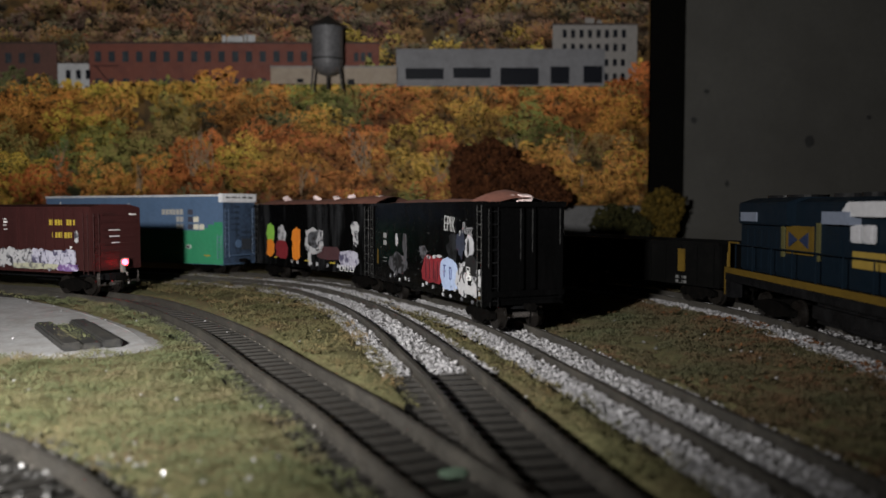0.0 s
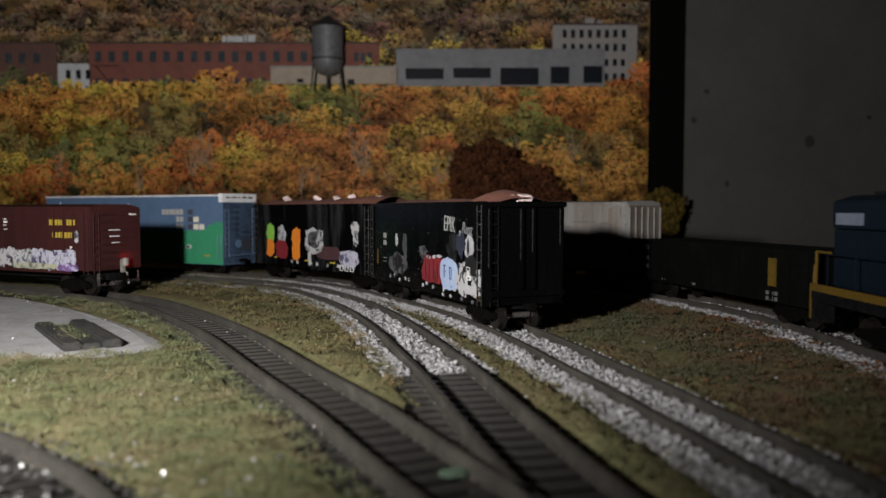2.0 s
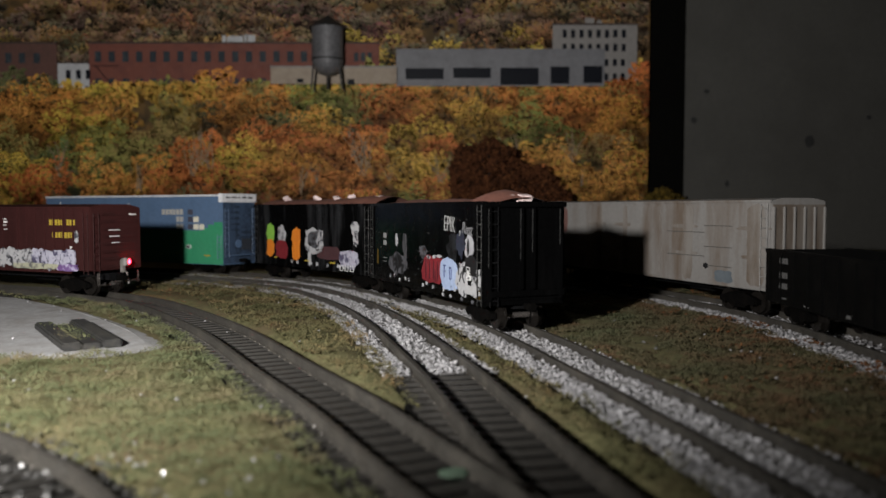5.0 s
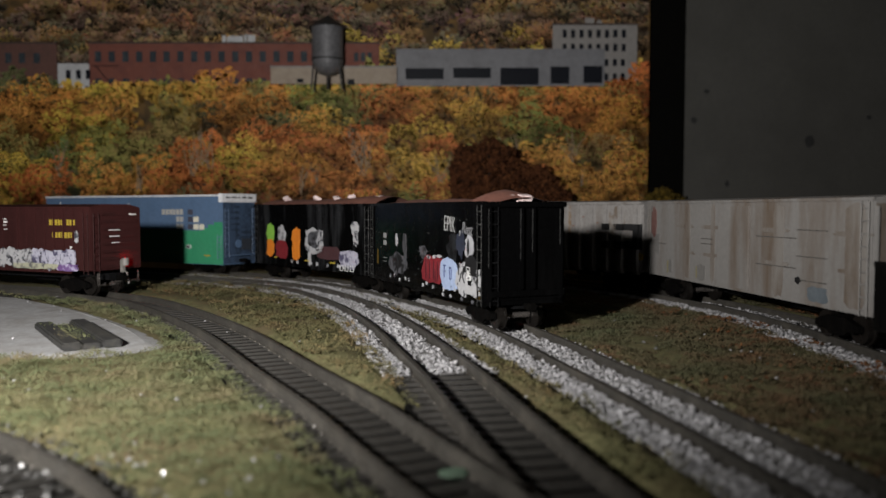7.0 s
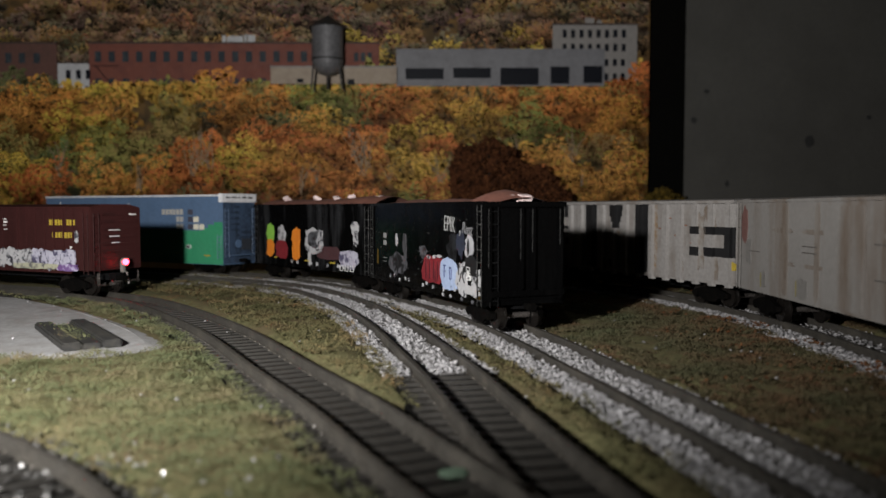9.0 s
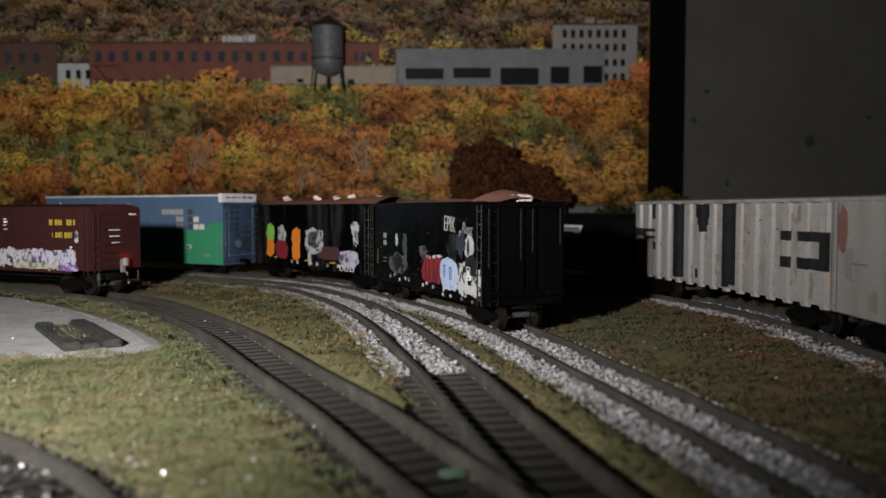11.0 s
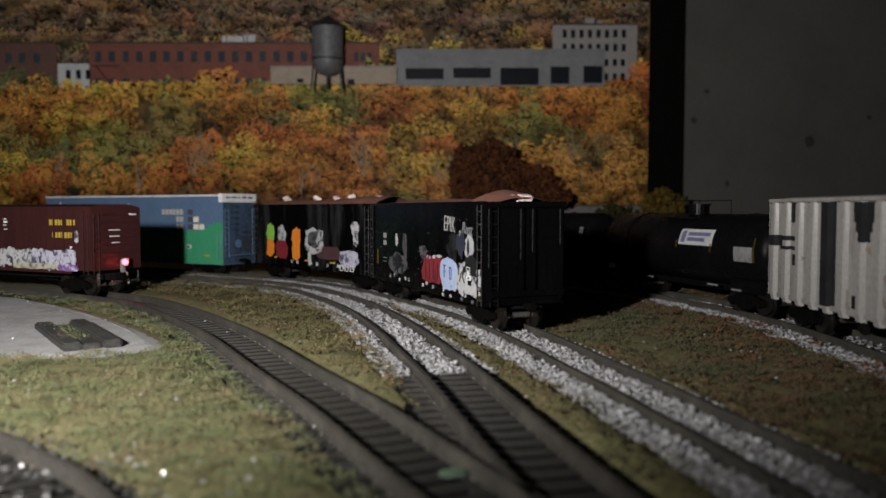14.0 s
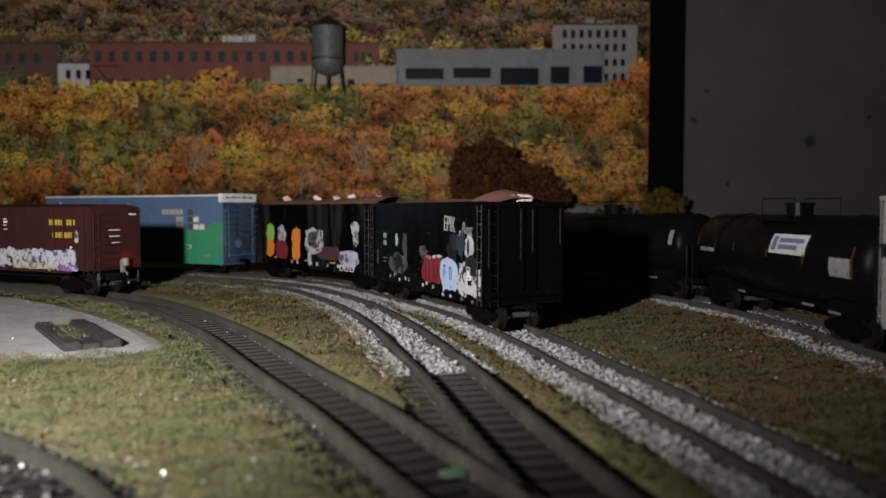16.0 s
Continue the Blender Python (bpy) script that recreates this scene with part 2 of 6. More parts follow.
def ground():
    xs, ys = np.arange(-0.95, 0.62, 0.006), np.arange(-0.30, 1.03, 0.006)
    gx, gy = np.meshgrid(xs, ys)
    flat = np.c_[gx.ravel(), gy.ravel()]
    near = gap_to(flat, ALL_LINES[::2])
    lift = np.clip((near - 0.015) / 0.008, 0, 1)
    z = np.array([noise.noise((x * 45, y * 45, 0)) * 0.0012 + noise.noise((x * 130, y * 130, 3)) * 0.0006 for x, y in flat])
    z = -0.0068 + lift * (0.0040 + z)
    z = np.where(inside(flat, PAD), -0.0042, z)
    nx = len(xs)
    faces = [(i, i + 1, i + nx + 1, i + nx) for j in range(len(ys) - 1) for i in range(j * nx, j * nx + nx - 1)]
    ob = sheet("ground", np.c_[flat, z], faces, M_GRASS)
    for p in ob.data.polygons:
        p.use_smooth = True
    tagged(ob, "green and tan scenic turf over the layout board", "ground", kind="structure")


def crumbs(name, centres, sizes, material, flat=0.7):
    """Many small uneven lumps in one mesh."""
    rng = np.random.default_rng(len(centres))
    base = np.array([(1, 0, 0), (-1, 0, 0), (0, 1, 0), (0, -1, 0), (0, 0, 1), (0, 0, -1)], float)
    fc = np.array([(0, 2, 4), (2, 1, 4), (1, 3, 4), (3, 0, 4), (2, 0, 5), (1, 2, 5), (3, 1, 5), (0, 3, 5)])
    n = len(centres)
    ang = rng.uniform(0, 6.28, n)
    v = base[None] * rng.uniform(0.55, 1.25, (n, 6, 1)) + rng.normal(0, 0.18, (n, 6, 3))
    c, s = np.cos(ang)[:, None], np.sin(ang)[:, None]
    v = np.stack([v[:, :, 0] * c - v[:, :, 1] * s, v[:, :, 0] * s + v[:, :, 1] * c, v[:, :, 2] * flat], 2)
    v = v * np.asarray(sizes)[:, None, None] + np.asarray(centres)[:, None, :]
    f = fc[None] + (np.arange(n) * 6)[:, None, None]
    return sheet(name, v.reshape(-1, 3), f.reshape(-1, 3), material)


M_TURF = patchy("green_static_grass", (0.066, 0.080, 0.038), (0.102, 0.108, 0.054), (0.138, 0.110, 0.063), scale=30.0)
M_OLIVE = patchy("olive_foam_turf", (0.052, 0.052, 0.022), (0.095, 0.085, 0.040), (0.150, 0.105, 0.052), scale=40.0)
M_RUSTY = patchy("rusty_foam_turf", (0.056, 0.060, 0.031), (0.074, 0.062, 0.034), (0.108, 0.056, 0.030), scale=20.0)
M_ORANGE = foliage("orange_foam_flecks", [(0, (0.07, 0.04, 0.02)), (0.6, (0.10, 0.046, 0.02)), (1, (0.15, 0.06, 0.022))])


def blades(name, p, z, material, tall=0.0018, wide=0.00028):
    """Short leaning grass blades in one mesh."""
    n = len(p)
    rng = np.random.default_rng(n)
    a, lean = rng.uniform(0, 6.283, n), rng.normal(0, 0.75, (n, 2))
    h = tall * rng.uniform(0.45, 1.25, n)
    w = wide * rng.uniform(0.6, 1.5, n)
    dx, dy = np.cos(a) * w, np.sin(a) * w
    v = np.stack([np.c_[p[:, 0] - dx, p[:, 1] - dy, z], np.c_[p[:, 0] + dx, p[:, 1] + dy, z], np.c_[p[:, 0] + lean[:, 0] * h, p[:, 1] + lean[:, 1] * h, z + h]], 1)
    return sheet(name, v.reshape(-1, 3), np.arange(3 * n).reshape(-1, 3), material)


def turf():
    rng = np.random.default_rng(5)
    for nm, mt, lab, n, box4, keep in (
            ("turf", M_TURF, "short yellow-green static grass", 400000, (-0.42, 0.05, 0.10, 0.52), lambda p: gap_to(p, LINE_C[::2]) > 0.02),
            ("turf_strip", M_OLIVE, "olive clumpy turf between the tracks", 220000, (-0.30, 0.12, 0.13, 0.64), lambda p: gap_to(p, LINE_C[::2]) < 0.07),
            ("rusty_turf", M_RUSTY, "brown and rust turf beside the outer track", 260000, (0.03, 0.25, 0.13, 0.62), lambda p: gap_to(p, LINE_D[::2]) < 0.12)):
        p = np.c_[rng.uniform(box4[0], box4[1], n), rng.uniform(box4[2], box4[3], n)]
        if nm == "turf":
            p = p[p[:, 0] < np.interp(p[:, 1], LINE_A[:, 1], LINE_A[:, 0])]
        if nm == "turf_strip":
            p = p[(p[:, 0] > np.interp(p[:, 1], LINE_A[:150, 1], LINE_A[:150, 0])) & (p[:, 0] < np.interp(p[:, 1], LINE_B[:190, 1], LINE_B[:190, 0]))]
        if nm == "rusty_turf":
            p = p[p[:, 0] > np.interp(p[:, 1], LINE_B[:190, 1], LINE_B[:190, 0])]
        p = p[(gap_to(p, ALL_LINES[::3]) > (0.0147 if nm == "turf" else 0.0160)) & ~inside(p, PAD) & keep(p)]
        if nm == "turf_strip":
            p = p[(gap_to(p, LINE_B[::2]) > 0.0205) & (gap_to(p, LINE_A[::2]) > 0.0172)]
        if nm == "rusty_turf":
            p = p[gap_to(p, LINE_D[::2]) > 0.0240]
        bump = np.array([noise.noise((x * 70, y * 70, 7)) + 0.7 * noise.noise((x * 210, y * 210, 9)) for x, y in p])
        z = -0.0034 + np.clip(0.40 + 0.85 * bump, 0, 1.3) * (0.0042 if nm == "turf_strip" else 0.0026)
        ob = blades(nm, p, z, mt, 0.0013 if nm == "turf" else 0.0011, 0.00014 if nm == "turf" else 0.00022)
        tagged(ob, lab, "grass", kind="stuff")
        pick = rng.uniform(0, 1, len(p)) < (0.02 if nm == "turf" else 0.07)
        q, zz = p[pick], z[pick]
        ob = crumbs(nm + "_foam", np.c_[q, zz + 0.0006], 0.00055 * rng.uniform(0.4, 1.2, len(q)), mt)
        tagged(ob, "fine foam crumbs scattered in the " + lab.split(" beside")[0].split(" between")[0], "grass", kind="stuff")
    n = 15000
    p = np.c_[rng.uniform(0.05, 0.24, n), rng.uniform(0.20, 0.62, n)]
    p = p[np.array([noise.noise((x * 42, y * 42, 20)) > 0.22 for x, y in p])]
    p = p[(gap_to(p, ALL_LINES[::3]) > 0.018) & (gap_to(p, LINE_D[::2]) < 0.020 + 0.07 * rng.uniform(0, 1, len(p)) ** 2)]
    ob = crumbs("rusty_leaf_litter", np.c_[p, np.full(len(p), -0.0004)], 0.0008 * rng.uniform(0.4, 1.2, len(p)), M_ORANGE)
    tagged(ob, "orange and rust foam flecks strewn on the turf", "leaf litter", kind="stuff")


def pad():
    """A pale plaster pad with dark crossing planks lying on it."""
    bm = bmesh.new()
    pts = [Vector((*q, 0)) for q in smooth_line([*PAD, PAD[0]], 0.006)[:-1]]
    mid = sum(pts, Vector()) / len(pts)
    top = [bm.verts.new((p.x + (mid.x - p.x) * 0.045, p.y + (mid.y - p.y) * 0.045, -0.0027 + 0.0004 * noise.noise(p * 90))) for p in pts]
    low = [bm.verts.new((p.x * 1.0, p.y, -0.0038)) for p in pts]
    bm.faces.new(top)
    for i in range(len(pts)):
        bm.faces.new((low[i], low[(i + 1) % len(pts)], top[(i + 1) % len(pts)], top[i]))
    bmesh.ops.recalc_face_normals(bm, faces=bm.faces)
    tagged(part("plaster_pad", bm, M_CONCRETE), "pale grey plaster pad with a rounded edge in the turf", "ground pad", kind="structure")
    m = thing("crossing_planks", "dark weathered timber crossing planks lying on the pale pad", "planks", at=pose(-0.1495, 0.3195, -0.0029, 0, 0, -55.0))
    for y, l, x in ((-0.0070, 0.067, 0.000), (0.0000, 0.060, 0.003), (0.0070, 0.069, 0.000)):
        bm = boxes([(x - l / 2, x + l / 2, y - 0.0034, y + 0.0034, 0, 0.0033)], 0.0007)
        if abs(y) < 0.001:
            for v in bm.verts:
                v.co.z *= 0.72
        part("plank", bm, M_PLANK, m)
    rng = np.random.default_rng(77)
    q = np.c_[rng.uniform(-0.030, 0.022, 260), rng.normal(-0.002, 0.0030, 260), np.full(260, 0.0025)]
    q[:, 2] += np.where(q[:, 1] < -0.0035, 0.0008, 0.0)
    grit = crumbs("grit", q, 0.00045 * rng.uniform(0.4, 1.2, 260), M_TURF)
    grit.parent = m
    tagged(grit, "tan grit stuck to the middle plank", kind="stuff")


# ---- tracks ----
M_SPIKE = surface("pale_spike_plastic", (0.10, 0.09, 0.078), (0.05, 0.045, 0.04), 0.45, 0, 900, 300)
M_PALE_BED = surface("pale_ballast_dust", (0.24, 0.235, 0.235), (0.14, 0.135, 0.13), 0.9, 0, 800, 150, bump=0.6)
M_GLINT = surface("glossy_chip", (0.27, 0.27, 0.27), (0.11, 0.11, 0.11), 0.25, 0, 500, 300)


def track(line, label, s0, s1, ties_from=0.0):
    ob = thing("railway_track", label, "railway track", "tracks", kind="structure")
    d = np.r_[0, np.cumsum(np.linalg.norm(np.diff(line, axis=0), axis=1))]
    s1 = min(s1, d[-1] - 0.004)
    ss = np.arange(s0, s1, 0.005)
    q = np.array([spot_on(line, s)[0] for s in ss])
    h = np.array([spot_on(line, s)[1] for s in ss])
    nrm = np.c_[-h[:, 1], h[:, 0]]
    # rail: foot, web, head
    prof = [(-0.0011, -0.0035), (0.0011, -0.0035), (0.0011, -0.0031), (0.0004, -0.0029), (0.0004, -0.0008), (0.0007, -0.0006), (0.0007, 0), (-0.0007, 0), (-0.0007, -0.0006),
            (-0.0004, -0.0008), (-0.0004, -0.0029), (-0.0011, -0.0031)]
    for side in (-1, 1):
        vs, fs, k = [], [], len(prof)
        for i in range(len(ss)):
            for a, z in prof:
                o = q[i] + nrm[i] * (side * 0.0089 + a)
                vs.append((o[0], o[1], z))
            if i:
                for j in range(k):
                    a, b = (i - 1) * k + j, (i - 1) * k + (j + 1) % k
                    fs.append((a, b, b + k, a + k))
        sheet("rail", vs, fs, M_RAIL, ob)
    # bed under the ties, coloured near black for the shade in the gaps
    vs, fs = [], []
    for i in range(len(ss)):
        for a, z in ((-0.0190, -0.0070), (-0.0146, -0.0046), (0.0146, -0.0046), (0.0190, -0.0070)):
            o = q[i] + nrm[i] * a
            vs.append((o[0], o[1], z))
        if i:
            for j in range(3):
                a = (i - 1) * 4 + j
                fs.append((a, a + 1, a + 5, a + 4))
    sheet("roadbed", vs, fs, M_BED, ob)
    bm = boxes([(-0.0014, 0.0014, -0.0158, 0.0158, -0.0062, -0.0035)])
    first = part("tie", bm, M_TIE, ob)
    n = 0
    for s in np.arange(s0 + 0.003, s1, 0.0072):
        c, hh = spot_on(line, s)
        t = first if n == 0 else new("tie", first.data)
        t.parent = ob
        t.matrix_basis = pose(c[0], c[1], 0, 0, 0, math.degrees(math.atan2(hh[1], hh[0])) + random.uniform(-1, 1))
        n += 1
    rows = []
    for s in np.arange(s0 + 0.003, s1, 0.0072):
        c, hh = spot_on(line, s)
        nn = np.array((-hh[1], hh[0]))
        for side in (-1, 1):
            for k in (-0.0014, 0.0014):
                o = c + nn * (side * 0.0089 + k)
                rows.append((o[0], o[1], -0.0032))
    spikes = crumbs("rail_spikes", np.array(rows), np.full(len(rows), 0.00055), M_SPIKE)
    spikes.parent = ob
    tagged(spikes, "tiny pale moulded rail spikes", kind="stuff")
    return ob


def ballast(line, s0, s1, spans, count, material, label, seed, size=0.00068):
    rng = np.random.default_rng(seed)
    out = []
    tot = sum((b - a) * w for a, b, w, z in spans)
    for a, b, w, z in spans:
        k = int(count * (b - a) * w / tot)
        s = rng.uniform(s0, s1, k)
        o = rng.uniform(a, b, k)
        d = np.r_[0, np.cumsum(np.linalg.norm(np.diff(line, axis=0), axis=1))]
        x, y = np.interp(s, d, line[:, 0]), np.interp(s, d, line[:, 1])
        x2, y2 = np.interp(s + 0.003, d, line[:, 0]), np.interp(s + 0.003, d, line[:, 1])
        l = np.hypot(x2 - x, y2 - y) + 1e-9
        hx, hy = (x2 - x) / l, (y2 - y) / l
        keep = np.array([noise.noise((u * 60, v * 400, seed)) > -0.28 for u, v in zip(s, o)])
        p = np.c_[x - hy * o, y + hx * o, z + rng.uniform(-0.0006, 0.0006, k)]
        out.append(p[keep])
    p = np.concatenate(out)
    ob = crumbs("ballast", p, size * rng.uniform(0.35, 1.0, len(p)) * np.where(rng.uniform(0, 1, len(p)) < 0.12, 1.7, 1.0), material, 0.7)
    tagged(ob, label, "gravel", kind="stuff")
    if material is M_WHITE_STONE:
        ss = np.arange(s0, s1, 0.005)
        for a, b, w, z in spans:
            if w < 0.8:
                continue
            vs, fs = [], []
            for i, s in enumerate(ss):
                c, hh = spot_on(line, s)
                nn = np.array((-hh[1], hh[0]))
                wob = 0.0022 * noise.noise((s * 90, a * 900, seed))
                for o, dz in ((a + 0.0005, 0.0), (b - 0.0012 + wob if abs(b) > 0.01 else b, -0.0003)):
                    q = c + nn * o
                    vs.append((q[0], q[1], z - 0.0005 + dz))
                if i:
                    fs.append((2 * i - 2, 2 * i - 1, 2 * i + 1, 2 * i))
            bed = sheet("ballast_bed", vs, fs, M_PALE_BED)
            tagged(bed, "glued bed of fine pale ballast dust", "gravel", kind="structure")


# ---- backdrop: a printed autumn hillside on a board ----
WALL_Y = 1.0
PX = WALL_Y / 1400.0


TILT = math.atan(0.0507)


def reach(py):
    return math.cos(TILT) + (441 - py) / 1400 * math.sin(TILT)


def bx(px, py=130):
    return (px - 784) * PX / reach(py)


def bz(py):
    return 0.0495 + WALL_Y * (-math.sin(TILT) + (441 - py) / 1400 * math.cos(TILT)) / reach(py)


def woods_print():
    """The print's undertone: soft brown and ochre masses."""
    m = bpy.data.materials.new("printed_woods_undertone")
    m.use_nodes = True
    nt = m.node_tree
    bsdf = nt.nodes["Principled BSDF"]
    col = ramp_of(nt, noise_of(nt, 34.0, 7.0, None, 0.7), [(0.33, (0.045, 0.034, 0.020)), (0.47, (0.11, 0.07, 0.032)), (0.58, (0.20, 0.115, 0.04)), (0.7, (0.26, 0.16, 0.05))])
    nt.links.new(col, bsdf.inputs["Base Color"])
    bsdf.inputs["Roughness"].default_value, bsdf.inputs["Specular IOR Level"].default_value = 0.6, 0.15
    return m


def backdrop():
    tagged(part("backdrop_board", boxes([(bx(-60), bx(1149), WALL_Y, WALL_Y + 0.006, bz(364), bz(-60))], 0.0005),
                woods_print()),
           "printed autumn woodland backdrop sheet on a board", "backdrop", kind="structure")
    tagged(part("skirting_strip", boxes([(bx(-60), bx(1140), WALL_Y + 0.004, WALL_Y + 0.02, -0.03, bz(365))]), surface("pale_wall_strip", (0.14, 0.14, 0.145), (0.09, 0.09, 0.09), 0.7)),
           "pale painted strip of wall under the backdrop", "wall strip", kind="structure")
    tagged(part("dark_post", boxes([(bx(1148), bx(1217), WALL_Y + 0.012, WALL_Y + 0.06, -0.3, 0.9)], 0.001), surface("black_felt", (0.004, 0.004, 0.0036), rough=0.95, spec=0.05)),
           "black upright edge beside the backdrop", "post", kind="structure")
    tagged(part("grey_panel", boxes([(bx(1215), 1.25, WALL_Y + 0.02, WALL_Y + 0.04, -0.3, 0.9)], 0.0015), M_PANEL),
           "plain grey scuffed panel in half shade", "panel", kind="structure")
    # specks and scuffs on the panel
    for px, py, w, h in ((1448, 248, 9, 11), (1260, 158, 5, 4), (1238, 210, 6, 6), (1300, 325, 4, 6), (1555, 205, 5, 4)):
        bm = bmesh.new()
        bmesh.ops.create_circle(bm, cap_ends=True, segments=9, radius=1)
        for v in bm.verts:
            r = 1 + 0.3 * noise.noise(v.co * 3 + Vector((px, py, 0)))
            v.co = (bx(px) + v.co.x * w * PX * r, WALL_Y + 0.0194, bz(py) + v.co.y * h * PX * r)
        part("scuff", bm, surface("dark_scuff", (0.03, 0.03, 0.03), rough=0.8), bpy.data.objects["grey_panel"])

    rng = np.random.default_rng(11)
    Y, O, R, G, D = (0.50, 0.300, 0.060), (0.47, 0.190, 0.046), (0.45, 0.135, 0.040), (0.225, 0.195, 0.060), (0.11, 0.11, 0.050)
    quads, inks = [], []

    def crown(x, y, rx, ry, tone, count, y_off, fleck=4.2, soft=1.0):
        """Leaf flecks of one printed tree, lighter above."""
        shade = 0.16 * math.sin(x * 1.7 + y * 2.3)
        a = rng.uniform(0, 6.283, count)
        r = np.sqrt(rng.uniform(0, 1, count)) * (1 + 0.22 * np.sin(a * 3 + x) + 0.14 * np.sin(a * 7 + y))
        px, py = x + rx * r * np.cos(a), y + ry * r * np.sin(a)
        clump = np.array([0.95 * noise.noise((u * 0.034, v * 0.050, 2.0)) + 0.42 * noise.noise((u * 0.10, v * 0.13, 5.0)) for u, v in zip(px, py)])
        light = np.clip(0.86 + shade - 0.80 * (py - y) / ry + 0.75 * clump + rng.normal(0, 0.07, count), 0.24, 1.5) ** 1.15
        hue = rng.normal(0, 0.05, count) + rng.normal(0, 0.12)
        col = np.array(tone)[None] * light[:, None]
        col = col * np.c_[1 - 0.2 * hue, 1 + hue, np.ones(count)]
        w = rng.uniform(0.5, 1.2, count) * fleck
        h = rng.uniform(0.35, 0.9, count) * fleck
        t = rng.uniform(-0.8, 0.8, count)
        for sx, sy in ((-1, -0.4), (0.2, -1), (1, 0.3), (-0.3, 1)):
            qx = px + (sx * w * np.cos(t) - sy * h * np.sin(t)) * 0.6
            qy = py + (sx * w * np.sin(t) + sy * h * np.cos(t)) * 0.6
            qy = np.clip(qy, -58, 363)
            far = math.cos(TILT) + (441 - qy) / 1400 * math.sin(TILT)
            corner.append(np.c_[np.clip((qx - 784) * PX / far, bx(-58), bx(1147)), np.full(count, WALL_Y - y_off), 0.0495 + WALL_Y * (-math.sin(TILT) + (441 - qy) / 1400 * math.cos(TILT)) / far])
        quads.append(np.stack(corner[-4:], 1))
        inks.append(np.repeat(np.c_[np.clip(col, 0, 0.9), np.ones(count)][:, None, :], 4, axis=1))

    corner = []
    # far hillside
    for k in range(420):
        x, y = rng.uniform(-60, 1150), rng.uniform(-50, 150)
        tone = [(0.16, 0.102, 0.062), (0.19, 0.115, 0.062), (0.10, 0.082, 0.052), (0.22, 0.125, 0.05), (0.13, 0.090, 0.066)][rng.integers(5)]
        if y > 62 and x > 560 and rng.uniform() < 0.4:
            tone = (0.36, 0.24, 0.05)
        tone = tuple(c * 1.55 for c in tone)
        crown(x, y, rng.uniform(20, 36), rng.uniform(14, 26), tone, 42, 0.0002 + 0.0000008 * k, 10.0)
        crown(x, y, rng.uniform(18, 30), rng.uniform(12, 20), tone, 70, 0.0006 + 0.0000008 * k, 4.8)
    # near wood, back rows first
    named = [(40, 170, D), (60, 215, O), (200, 200, Y), (140, 240, Y), (330, 190, Y), (300, 260, G), (230, 290, G), (390, 180, O), (480, 260, R), (350, 280, R), (420, 300, Y),
             (560, 200, G), (620, 190, G), (620, 270, R), (530, 310, O), (700, 200, O), (740, 250, Y), (700, 300, Y), (640, 300, O), (790, 200, O), (820, 170, G), (850, 220, Y),
             (900, 200, O), (900, 150, G), (950, 240, G), (1000, 210, O), (960, 300, Y), (1050, 200, O), (1100, 230, O), (1060, 290, G), (1020, 330, Y), (1120, 310, Y), (20, 270, G),
             (80, 330, R), (40, 320, Y), (130, 310, G), (180, 260, G), (190, 330, Y), (270, 330, O), (330, 340, R), (480, 330, R), (600, 340, O), (760, 330, Y), (840, 310, G),
             (10, 230, Y), (90, 190, O), (1130, 170, O), (930, 340, O), (1080, 345, Y), (560, 250, O), (450, 210, O), (680, 160, G), (750, 160, O)]
    rows = [(x, y, rng.uniform(50, 72), rng.uniform(40, 56), t) for x, y, t in named]
    for k in range(30):
        t = (Y, O, O, G, D, O, G, Y)[rng.integers(8)]
        rows.append((rng.uniform(-60, 1150), rng.uniform(170, 365), rng.uniform(22, 42), rng.uniform(20, 34), t))
    for k in range(34):
        rows.append((k * 36 - 40 + rng.uniform(-8, 8), rng.uniform(160, 170), rng.uniform(26, 38), rng.uniform(14, 20), (O, G, Y, Y, Y)[rng.integers(5)]))
    rows.sort(key=lambda q: q[1])
    for k, (x, y, rx, ry, t) in enumerate(rows):
        crown(x, y, rx * 1.05, ry * 1.05, tuple(c * 0.92 for c in t), int(rx * ry * 0.055), 0.0040 + 0.000006 * k, 12.5)
        crown(x, y, rx, ry, tuple(c * 1.15 for c in t), int(rx * ry * 0.24), 0.0042 + 0.000006 * k, 4.6)
    # pale bare stems with forked twigs
    for x, y, h in ((340, 300, 60), (372, 290, 70), (640, 300, 74), (655, 285, 60), (905, 290, 60), (540, 330, 44), (250, 330, 46), (110, 300, 50), (1015, 280, 52), (780, 320, 50)):
        for _ in range(5):
            qx, qy, a = x + rng.normal(0, 3), y + rng.uniform(-4, 14), rng.normal(0, 0.30)
            for step in range(9):
                nx, ny = qx + math.sin(a) * h / 9, qy - math.cos(a) * h / 9
                wd = 1.1 - 0.08 * step
                for ex, ey in ((qx - wd, qy), (qx + wd, qy), (nx + wd, ny), (nx - wd, ny)):
                    far = math.cos(TILT) + (441 - ey) / 1400 * math.sin(TILT)
                    corner.append(np.array([[(ex - 784) * PX / far, WALL_Y - 0.0056, 0.0495 + WALL_Y * (-math.sin(TILT) + (441 - ey) / 1400 * math.cos(TILT)) / far]]))
                quads.append(np.stack(corner[-4:], 1))
                inks.append(np.repeat(np.array([[[0.34, 0.24, 0.15, 1.0]]]), 4, axis=1))
                qx, qy, a = nx, ny, a + rng.normal(0, 0.16)
    v = np.concatenate(quads).reshape(-1, 3)
    c = np.concatenate(inks).reshape(-1, 4)
    f = np.arange(len(v)).reshape(-1, 4)
    ob = sheet("printed_woods", v, f, printed("printed_leaf_ink"), inks=c)
